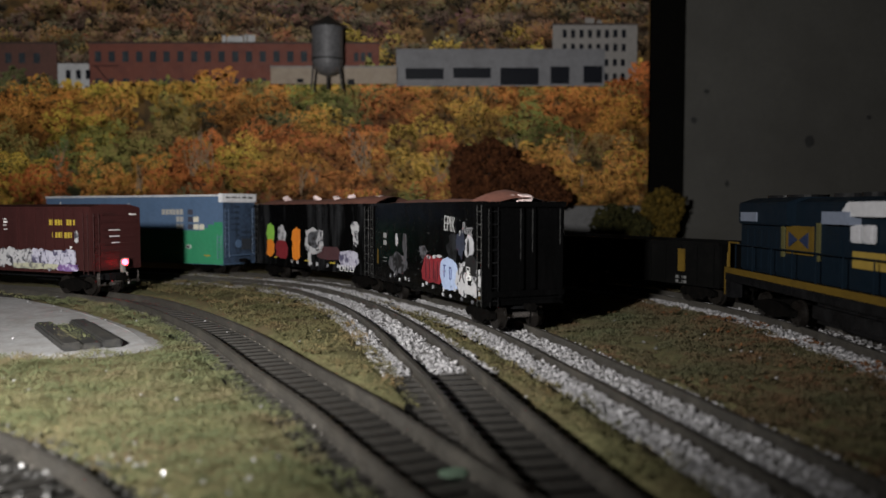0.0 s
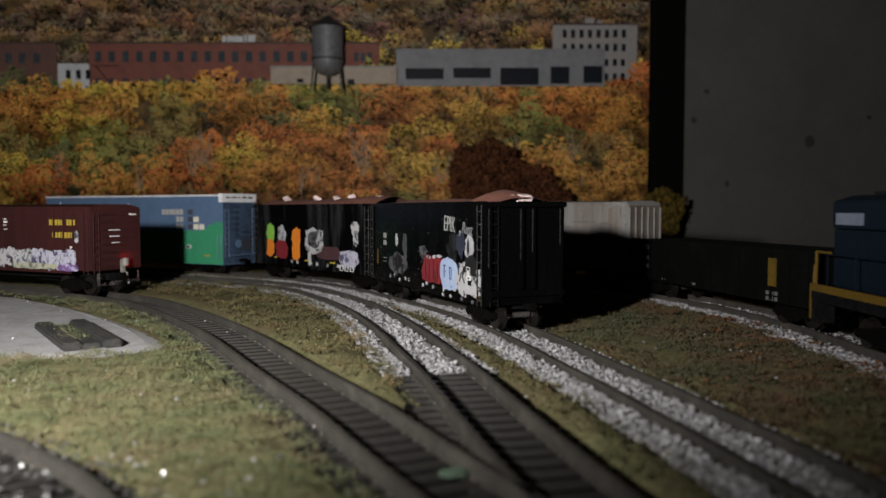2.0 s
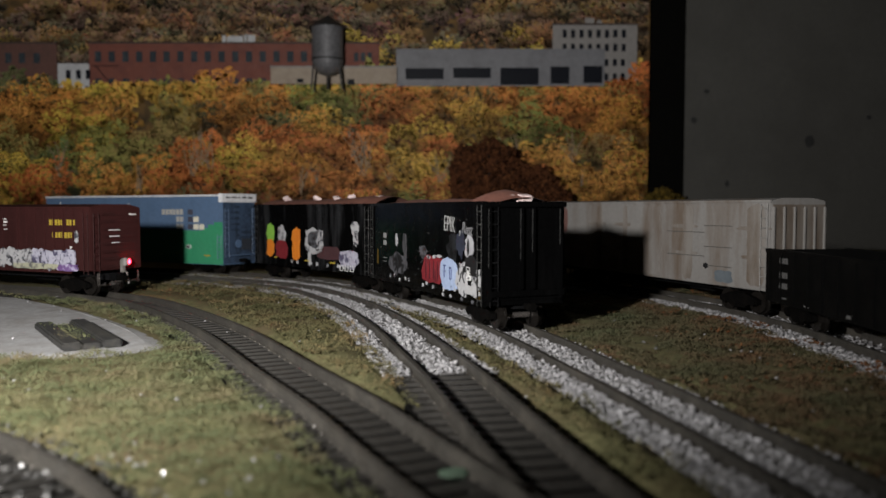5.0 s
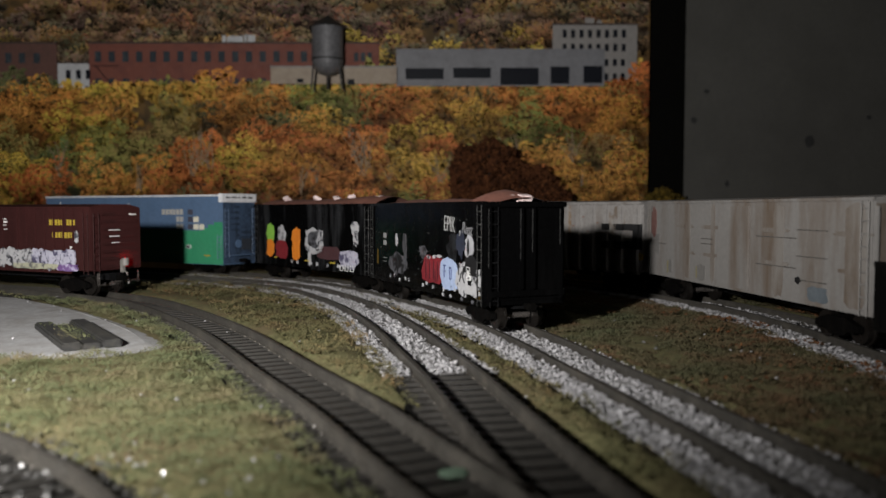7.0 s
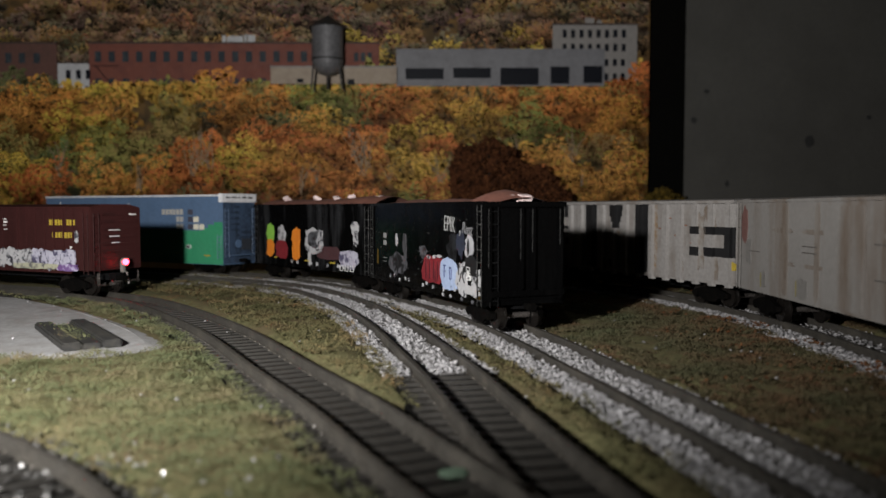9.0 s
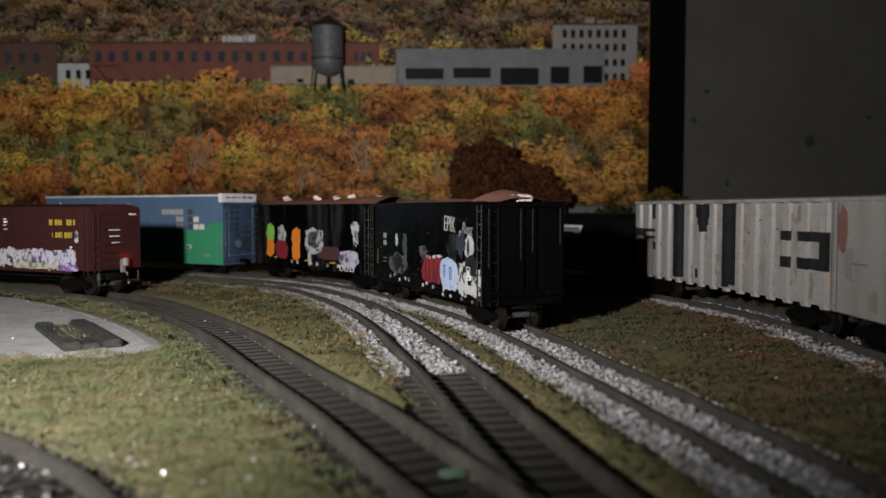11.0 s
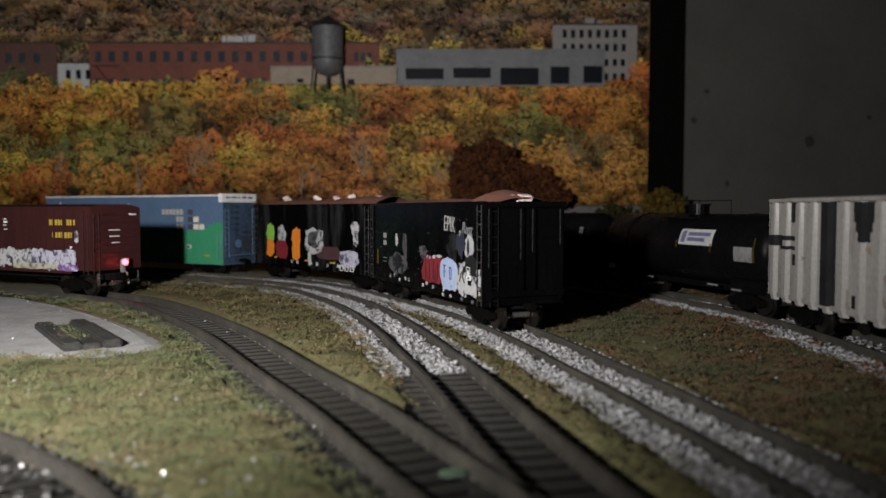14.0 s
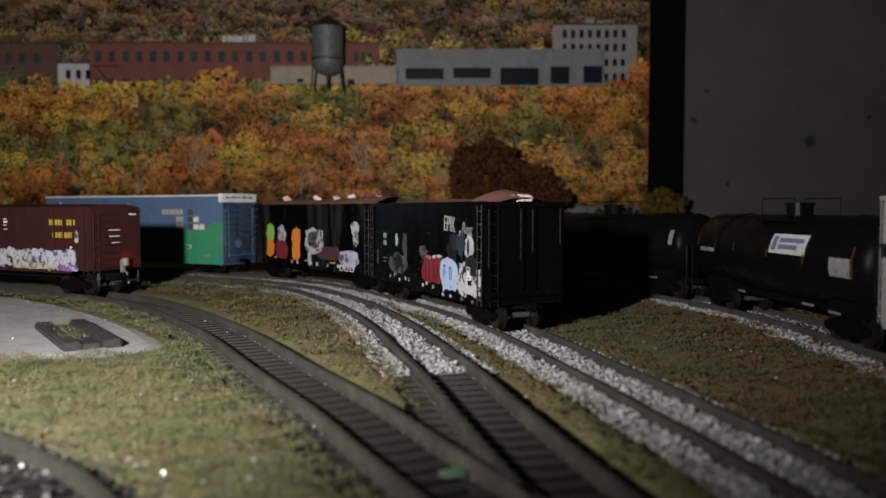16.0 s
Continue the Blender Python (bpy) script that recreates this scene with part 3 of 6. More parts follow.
    tagged(ob, "printed orange, yellow and green autumn trees on the backdrop", "tree print", kind="stuff")
    # bare pale trunks in the print
    bark = surface("printed_bark", (0.36, 0.30, 0.22), rough=0.7)
    bm = bmesh.new()
    for x, y, l in ((345, 300, 60), (358, 295, 66), (630, 290, 70), (622, 280, 50), (640, 292, 45), (690, 320, 50), (352, 250, 26), (618, 245, 30), (1030, 330, 34), (560, 325, 40)):
        for j in range(4):
            a = rng.normal(0, 0.3)
            rod(bm, (bx(x), WALL_Y - 0.0052, bz(y)), (bx(x + math.sin(a) * l * 0.7), WALL_Y - 0.0052, bz(y - math.cos(a) * l * rng.uniform(0.5, 1))), 0.0004, 4, 0.0001)
    tagged(part("printed_trunks", bm, bark), "thin pale bare trunks printed among the trees", "tree print", kind="stuff")


def mill(name, label, px0, px1, py0, py1, material, rows, pane, extra=()):
    """A printed building: a low card front with sunk panes."""
    ob = thing(name, label, "building", "printed factory buildings")
    y0, y1 = WALL_Y - 0.0032, WALL_Y - 0.0002
    bm = boxes([(bx(px0), bx(px1), y0, y1, bz(py1), bz(py0))], 0.0003)
    part("facade", bm, material, ob)
    part("roof_edge", boxes([(bx(px0) - 0.0006, bx(px1) + 0.0006, y0 - 0.0005, y1, bz(py0) - 0.0004, bz(py0) + 0.0016)]), extra[0] if extra else material, ob)
    for xs, w, yt, yb in rows:
        for x in xs:
            part("window", boxes([(bx(x - w / 2), bx(x + w / 2), y0 - 0.0003, y0 + 0.001, bz(yb), bz(yt))]), pane, ob)
    return ob


def town():
    brick = surface("printed_red_brick", (0.20, 0.065, 0.045), (0.15, 0.05, 0.04), 0.7, 0, 700, 60, vary=0.25, bump=0.0)
    brown = surface("printed_brown_brick", (0.13, 0.062, 0.05), (0.09, 0.05, 0.04), 0.7, 0, 700, 60, vary=0.25, bump=0.0)
    white = surface("printed_white_wall", (0.55, 0.56, 0.58), (0.42, 0.42, 0.44), 0.7, 0, 300, 60, bump=0.0, vary=0.08)
    grey = surface("printed_grey_cladding", (0.21, 0.213, 0.232), (0.15, 0.15, 0.165), 0.6, 0, 200, 30, bump=0.0, vary=0.1)
    stone = surface("printed_pale_stone", (0.30, 0.285, 0.275), (0.23, 0.22, 0.21), 0.7, 0, 300, 60, bump=0.0, vary=0.1)
    tan = surface("printed_tan_wall", (0.40, 0.33, 0.26), (0.32, 0.25, 0.2), 0.7, 0, 300, 60, bump=0.0, vary=0.1)
    pane = surface("printed_dark_pane", (0.045, 0.055, 0.065), (0.09, 0.10, 0.11), 0.4, 0, 300, 90, bump=0.0, spec=0.1)
    black = surface("printed_black_opening", (0.012, 0.014, 0.02), rough=0.4, bump=0.0, spec=0.1)
    roof = surface("printed_dark_cornice", (0.06, 0.04, 0.035), rough=0.7, bump=0.0)
    mill("brick_mill", "long red brick mill printed on the backdrop", 160, 672, 78, 152, brick,
         [([176 + 24.2 * i for i in range(16)], 11, 92, 111), ([631, 643, 655], 8, 94, 110), ([176 + 24.2 * i for i in range(13)], 11, 140, 149)], pane, (roof,))
    mill("brown_mill", "dull brown brick mill printed on the backdrop", -60, 103, 78, 158, brown,
         [([-12, 18, 42, 68], 11, 95, 113), ([18, 42, 68], 11, 138, 150)], pane, (roof,))
    mill("white_house", "small white building printed on the backdrop", 104, 160, 113, 160, white, [([123, 141, 158], 8, 125, 141), ([124, 156], 8, 154, 159)], black, (roof,))
    mill("tan_shed", "low tan shed printed on the backdrop", 481, 704, 121, 150, tan, [([622], 12, 142, 152), ([533], 12, 141, 148)], black, (stone,))
    tower = mill("pale_tower_block", "pale stone office block printed on the backdrop", 977, 1126, 45, 145, stone,
                 [([998 + 14.9 * i for i in range(8)], 7, 54, 68), ([998 + 14.9 * i for i in range(8)], 7, 79, 92), ([1072, 1087, 1101], 7, 106, 118), ([1072, 1087, 1101], 7, 131, 144)], black, (roof,))
    part("roof_plant", boxes([(bx(1034), bx(1050), WALL_Y - 0.003, WALL_Y - 0.001, bz(46), bz(33)), (bx(1055), bx(1064), WALL_Y - 0.003, WALL_Y - 0.001, bz(46), bz(37))]), stone, tower)
    shed = mill("grey_warehouse", "long grey clad warehouse printed on the backdrop", 702, 1068, 91, 154, grey, [], pane, (grey,))
    shed.location.y = -0.0036
    bpy.data.objects["tan_shed"].location.y = -0.0036
    for x0, x1, y0, y1 in ((718, 785, 123, 142), (802, 868, 122, 140), (885, 952, 122, 152), (973, 1006, 120, 150), (1031, 1064, 119, 149)):
        part("bay_opening", boxes([(bx(x0), bx(x1), WALL_Y - 0.0036, WALL_Y - 0.002, bz(y1), bz(y0))]), black, shed)
    plant = bpy.data.objects["brick_mill"]
    for x0, x1, y0 in ((395, 402, 64), (404, 432, 65), (434, 438, 62), (440, 453, 63)):
        part("roof_vent", boxes([(bx(x0), bx(x1), WALL_Y - 0.003, WALL_Y - 0.001, bz(76), bz(y0))]), white, plant)
    part("fire_escape", rods([((bx(165), WALL_Y - 0.0038, bz(118)), (bx(212), WALL_Y - 0.0038, bz(118))), ((bx(172), WALL_Y - 0.0038, bz(118)), (bx(198), WALL_Y - 0.0038, bz(150)))], 0.0006, 5), black, plant)
    # water tower with real roundness
    wt = thing("water_tower", "grey steel water tower with a dark cone roof on the backdrop", "water tower")
    steel = surface("dull_tank_steel", (0.17, 0.17, 0.18), (0.12, 0.12, 0.13), 0.6, 0.3, 300, 60, bump=0.05)
    dark = surface("dark_tank_paint", (0.03, 0.03, 0.032), rough=0.5)
    yy = WALL_Y - 0.0265
    c, r = bx(580) * yy / WALL_Y, 27.5 * PX * yy / WALL_Y

    def wz(py):
        return 0.0495 + (bz(py) - 0.0495) * yy / WALL_Y

    part("tank", rod(bmesh.new(), (c, yy, wz(108)), (c, yy, wz(50)), r, 32), steel, wt, smooth=False)
    part("cone_roof", rod(bmesh.new(), (c, yy, wz(50)), (c, yy, wz(29)), r * 1.14, 32, 0.0012), dark, wt)
    bowl = bmesh.new()
    for k in range(6):
        a0, a1 = k * math.pi / 12, (k + 1) * math.pi / 12
        rod(bowl, (c, yy, wz(108 + 27 * math.sin(a1))), (c, yy, wz(108 + 27 * math.sin(a0))), r * max(0.08, math.cos(a1)), 32, r * math.cos(a0))
    part("bowl", bowl, steel, wt)
    part("balcony", rod(bmesh.new(), (c, yy, wz(108)), (c, yy, wz(105)), r * 1.04, 32), dark, wt)
    part("riser", rod(bmesh.new(), (c, yy, wz(158)), (c, yy, wz(136)), 0.0016, 8), dark, wt)
    for a in range(4):
        q = math.radians(45 + a * 90)
        part("leg", rod(bmesh.new(), (c + 1.15 * r * math.cos(q) * 1.2, yy + 0.8 * r * math.sin(q), wz(160)), (c + r * math.cos(q) * 1.1, yy + 0.8 * r * math.sin(q), wz(106)), 0.0011, 6), dark, wt)


def bush(name, label, lobes, y, material, seed, n=1500, size=0.0022):
    """Lobes: x, z, half width, half height."""
    ob = thing(name, label, "tree")
    rng = np.random.default_rng(seed)
    out = []
    area = sum(q[2] * q[3] for q in lobes)
    for x, z, rx, rz in lobes:
        k = int(n * rx * rz / area)
        a, b, r = rng.uniform(0, 6.283, k), rng.uniform(-0.95, 1, k), rng.uniform(0.4, 1, k) ** 0.5
        c = np.sqrt(1 - b * b)
        p = np.c_[c * np.cos(a), c * np.sin(a), b] * r[:, None]
        p *= np.array([1 + 0.3 * noise.noise(Vector(q) * 2.6 + Vector((seed + x * 40, 0, 0))) for q in p])[:, None]
        out.append(p * (rx, min(rx, 0.03) * 0.8, rz) + np.array((x, y, z)))
    p = np.concatenate(out)
    crown = crumbs("crown", p, size * rng.uniform(0.5, 1.2, len(p)), material, 0.9)
    crown.parent = ob
    x, z = lobes[0][:2]
    part("trunk", rod(bmesh.new(), (x, y, -0.008), (x, y, z), 0.0022, 7, 0.0012), M_PLANK, ob)


def bushes():
    rust = foliage("dark_rust_foam", [(0, (0.02, 0.008, 0.004)), (0.3, (0.09, 0.032, 0.013)), (0.7, (0.125, 0.045, 0.018)), (1, (0.17, 0.066, 0.024))])
    gold = foliage("dull_gold_foam", [(0, (0.07, 0.05, 0.01)), (0.6, (0.13, 0.09, 0.018)), (1, (0.19, 0.12, 0.02))])
    green = foliage("dark_green_foam", [(0, (0.02, 0.022, 0.008)), (1, (0.06, 0.055, 0.016))])
    bush("rust_tree", "dark rust-red foam tree standing before the backdrop", [(0.0544, 0.0965, 0.042, 0.032), (0.096, 0.080, 0.038, 0.024), (0.026, 0.088, 0.019, 0.038), (0.128, 0.064, 0.026, 0.0134), (0.0645, 0.056, 0.054, 0.027)],
         0.945, rust, 3, 9000, 0.0027)
    bush("gold_bush", "dull golden foam bush at the foot of the backdrop", [(0.265, 0.049, 0.025, 0.026), (0.252, 0.022, 0.032, 0.024)], 0.955, gold, 8, 1800, 0.003)
    bush("green_bush", "dark green foam bush at the foot of the backdrop", [(0.205, 0.030, 0.030, 0.024), (0.226, 0.024, 0.02, 0.02)], 0.93, green, 9, 1400, 0.003)


room()
ground()
pad()
track(LINE_A, "dark plastic-tie track curving past the pale pad", 0.10, 0.95)
track(LINE_B, "rail track in pale crushed ballast under the parked cars", 0.10, 1.25)
track(LINE_C, "rail track half in pale ballast beside the parked cars", 0.10, 1.15)
track(LINE_D, "outer rail track on which the freight train runs", 0.35, 2.02)
track(LINE_E, "dark foreground track with glinting dark gravel", 0.0, 0.40)
turf()
ballast(LINE_B, 0.12, 1.0, [(0.0105, 0.0208, 1.4, -0.0020), (-0.0072, 0.0072, 1.1, -0.0025), (-0.0150, -0.0105, 0.8, -0.0022)], 31000, M_WHITE_STONE, "pale crushed stone ballast along the rails", 21)
ballast(LINE_C, 0.305, 1.0, [(0.0105, 0.0200, 1.1, -0.0026), (-0.0075, 0.0075, 1.0, -0.0026), (-0.0185, -0.0105, 0.9, -0.0032)], 21000, M_WHITE_STONE, "pale crushed stone ballast beside the siding", 22)
ballast(LINE_D, 0.55, 1.4, [(0.0115, 0.0265, 1.2, -0.0026), (-0.0075, 0.0075, 0.40, -0.0028), (-0.020, -0.0115, 0.8, -0.0030)], 24000, M_WHITE_STONE, "pale grey ballast along the outer track", 23, 0.0007)
ballast(LINE_E, 0.0, 0.40, [(-0.020, -0.0105, 0.8, -0.0030), (-0.0075, 0.0075, 1.0, -0.0036), (0.0105, 0.020, 1.0, -0.0030)], 2600, M_DARK_STONE, "dark glinting gravel in the foreground track", 24, 0.0009)


def specks():
    """Stray pale chips on turf, pad and foreground gravel."""
    rng = np.random.default_rng(31)
    p = np.c_[rng.uniform(-0.36, 0.16, 420), rng.uniform(0.12, 0.46, 420)]
    p = p[(gap_to(p, ALL_LINES[::3]) > 0.0150) | (p[:, 1] > 0.26)][:230]
    z = np.where(inside(p, PAD), -0.0022, np.where(gap_to(p, ALL_LINES[::3]) < 0.0165, -0.0024, -0.0012))
    ob = crumbs("stray_chips", np.c_[p, z], 0.0005 * rng.uniform(0.4, 1.4, len(p)), M_WHITE_STONE)
    tagged(ob, "stray pale ballast chips on turf and pad", "gravel", kind="stuff")
    q = []
    # Pale chips between the ties carry the gravel's glints in their colour.
    for s in rng.uniform(0.08, 0.30, 130):
        c, hh = spot_on(LINE_E, s)
        q.append((*(c + np.array((-hh[1], hh[0])) * rng.uniform(-0.0075, 0.018)), -0.0030))
    for k in range(16):
        s, o = 0.105 + 0.055 * rng.uniform() ** 0.8, -0.017 - 0.011 * rng.uniform()
        c, hh = spot_on(LINE_E, s)
        q.append((*(c + np.array((-hh[1], hh[0])) * o), -0.0022))
    ob = crumbs("glossy_chips", np.array(q), 0.0008 * rng.uniform(0.4, 1.2, len(q)), M_GLINT)
    tagged(ob, "glossy pale chips, some standing in for glints, in the foreground gravel", "gravel", kind="stuff")


specks()
backdrop()
town()
bushes()


# ---- rolling stock: x forward, y to the car's left, z up from the rail head ----
def truck(parent, x, base=0.0195):
    """A two-axle freight truck: two cast side frames, a bolster and two wheelsets."""
    bm = bmesh.new()
    for y in (-0.0118, 0.0118):
        o = [(x - base / 2 - 0.003, 0.0068), (x - base / 2 - 0.003, 0.0045), (x - base / 2 + 0.003, 0.0040), (x - 0.004, 0.0022), (x + 0.004, 0.0022), (x + base / 2 - 0.003, 0.0040),
             (x + base / 2 + 0.003, 0.0045), (x + base / 2 + 0.003, 0.0068), (x + 0.005, 0.0092), (x - 0.005, 0.0092)]
        q = prism(o, y - 0.0011, y + 0.0011)
        me = bpy.data.meshes.new("tmp")
        q.to_mesh(me)
        q.free()
        bm.from_mesh(me)
        bpy.data.meshes.remove(me)
        for dx in (-0.002, 0, 0.002):
            rod(bm, (x + dx, y * 1.02, 0.0032), (x + dx, y * 1.02, 0.0078), 0.0009, 8)
        for dx in (-base / 2, base / 2):
            rod(bm, (x + dx, y - 0.0014, 0.0053), (x + dx, y + 0.0014 + math.copysign(0.0006, y), 0.0053), 0.0017, 10)
    box(bm, x - 0.003, x + 0.003, -0.0115, 0.0115, 0.0050, 0.0098)
    frame_part = part("truck", bm, M_DARKSTEEL, parent, "dark cast freight truck")
    for dx in (-base / 2, base / 2):
        for y in (-1, 1):
            bm = rod(bmesh.new(), (x + dx, y * 0.0078, 0.0053), (x + dx, y * 0.0100, 0.0053), 0.0053, 22)
            rod(bm, (x + dx, y * 0.0071, 0.0053), (x + dx, y * 0.0079, 0.0053), 0.0059, 22)
            part("wheel", bm, M_WHEEL, frame_part, "dull steel wheel")
        part("axle", rod(bmesh.new(), (x + dx, -0.0078, 0.0053), (x + dx, 0.0078, 0.0053), 0.0012, 10), M_STEEL, frame_part, "bright steel axle")


def coupler(parent, x, way, z=0.0100):
    bm = boxes([(min(x, x + way * 0.0050), max(x, x + way * 0.0050), -0.0012, 0.0012, z - 0.0012, z + 0.0012)], 0.0003)
    box(bm, min(x + way * 0.0040, x + way * 0.0072), max(x + way * 0.0040, x + way * 0.0072), -0.0022, 0.0018, z - 0.0017, z + 0.0017, 0.0006)
    rod(bm, (x + way * 0.0055, -0.0005, z - 0.0016), (x + way * 0.0045, -0.0005, z - 0.0065), 0.0004, 6)
    part("coupler", bm, M_DARKSTEEL, parent)


def ladder(parent, x, y, z0, z1, material, across="x", wide=0.005, rungs=7):
    bm = bmesh.new()
    dx, dy = (wide / 2, 0) if across == "x" else (0, wide / 2)
    for k in (-1, 1):
        rod(bm, (x + k * dx, y + k * dy, z0), (x + k * dx, y + k * dy, z1), 0.0002, 5)
    for i in range(rungs):
        z = z0 + (i + 0.5) * (z1 - z0) / rungs
        rod(bm, (x - dx, y - dy, z), (x + dx, y + dy, z), 0.00026, 5)
    part("ladder", bm, material, parent)


def share(name, first, parent, places):
    """Alike pieces on one mesh."""
    for k, (x, y, z) in enumerate(places):
        o = first if k == 0 else new(name, first.data)
        o.parent = parent
        o.location = (x, y, z)


def side_marks(parent, y, rows, material, name="lettering", label="", proud=0.00025):
    """Flat paint patches on a side: x0, x1, z0, z1."""
    s = math.copysign(1, y)
    y0, y1 = sorted((y - s * 0.0003, y + s * proud))
    for x0, x1, z0, z1 in rows:
        part(name, boxes([(x0, x1, y0, y1, z0, z1)]), material, parent, label)


def end_marks(parent, x, rows, material, name="lettering", label=""):
    for y0, y1, z0, z1 in rows:
        part(name, boxes([(x - 0.0003, x + 0.0003, y0, y1, z0, z1)]), material, parent, label)


def blob(parent, y, x, z, rx, rz, material, seed, name="spray_patch", label="", n=26, rag=0.25, lift=0.0003, box_like=0.0):
    """An uneven sprayed patch on a side."""
    s = math.copysign(1, y)
    pts = []
    for i in range(n):
        a = i / n * 6.2832
        c, d = math.cos(a), math.sin(a)
        if box_like:
            k = max(abs(c), abs(d)) ** box_like
            c, d = c / k, d / k
        r = 1 + rag * noise.noise((c * 2.1 + seed * 3.7, d * 2.1, seed)) + rag * 0.5 * noise.noise((c * 6, d * 6, seed * 2.0))
        pts.append((x + rx * r * c, z + rz * r * d))
    return part(name, prism(pts, min(y - s * 0.0003, y + s * lift), max(y - s * 0.0003, y + s * lift)), material, parent, label)


def letters(parent, word, x, y, z, size, material, turn=0.0, label="", bold=0.0, narrow=1.0):
    """Painted writing on a car's near side."""
    cu = bpy.data.curves.new("lettering", "FONT")
    cu.body, cu.size, cu.extrude, cu.offset = word, size, 0.0001, bold
    tmp = bpy.data.objects.new("lettering", cu)
    me = bpy.data.meshes.new_from_object(tmp)
    bpy.data.objects.remove(tmp)
    me.materials.append(material)
    ob = new("lettering", me)
    ob.parent = parent
    ob.matrix_basis = pose(x, y, z) @ pose(0, 0, 0, 90, 0, 0) @ pose(0, 0, 0, 0, 0, turn) @ Matrix.Diagonal((narrow, 1, 1, 1))
    return tagged(ob, label)


def paint(name, colour, dirt=None, rough=0.5, **kw):
    return surface(name, colour, dirt, rough, 0, kw.pop("grain", 500), kw.pop("blot", 60), bump=kw.pop("bump", 0.08), vary=kw.pop("vary", 0.12), **kw)


P_WHITE = paint("white_lettering", (0.62, 0.62, 0.62), (0.45, 0.45, 0.45))
P_YELLOW = paint("yellow_lettering", (0.33, 0.245, 0.03), (0.24, 0.18, 0.03))
# Yellow darkened in the paint for the train's unlit trim; also small reflectors.
P_DIM_YELLOW = paint("dimmed_yellow_stripe", (0.090, 0.056, 0.010), (0.055, 0.036, 0.010), spec=0.1)
P_SPRAY_WHITE = paint("white_spray", (0.36, 0.36, 0.375), (0.04, 0.04, 0.05), blot=300, dirt_from=0.53, dirt_to=0.58)
P_SPRAY_RED = paint("red_spray", (0.17, 0.016, 0.022), (0.07, 0.01, 0.014), blot=150)
P_SPRAY_BLUE = paint("pale_blue_spray", (0.30, 0.37, 0.53), (0.22, 0.27, 0.42), blot=150)
P_SPRAY_GREEN = paint("green_spray", (0.20, 0.42, 0.06), (0.15, 0.32, 0.05))
P_SPRAY_ORANGE = paint("orange_spray", (0.62, 0.19, 0.02), (0.5, 0.14, 0.02))
P_SPRAY_LILAC = paint("lilac_spray", (0.36, 0.355, 0.43), (0.06, 0.055, 0.10), blot=340, dirt_from=0.52, dirt_to=0.58)
P_SPRAY_GREY = paint("grey_spray", (0.075, 0.075, 0.085), (0.012, 0.012, 0.013), blot=190, dirt_from=0.45, dirt_to=0.56)
P_BLACKPAINT = paint("flat_black_spray", (0.006, 0.006, 0.007), rough=0.6)
P_CREAM = paint("cream_square", (0.60, 0.57, 0.47), (0.5, 0.48, 0.4))


def shell(name, parent, length, half, z0, z1, peak, material, bevel=0.0005):
    """A closed car body with a low-pitched roof."""
    bm = along([(-half, z0), (half, z0), (half, z1), (half * 0.55, peak), (-half * 0.55, peak), (-half, z1)], -length / 2, length / 2)
    bmesh.ops.bevel(bm, geom=list(bm.edges), offset=bevel, segments=2, affect="EDGES", clamp_overlap=True)
    return part(name, bm, material, parent)


def underframe(parent, length, material=M_BLACK, z0=0.0085, z1=0.0115):
    bm = boxes([(-length / 2 + 0.002, length / 2 - 0.002, -0.004, 0.004, z0, z1 + 0.001)])
    for x in (-length * 0.2, length * 0.12):
        rod(bm, (x - 0.009, 0.007, 0.0075), (x + 0.009, 0.007, 0.0075), 0.0024, 10)
    part("underframe", bm, material, parent)


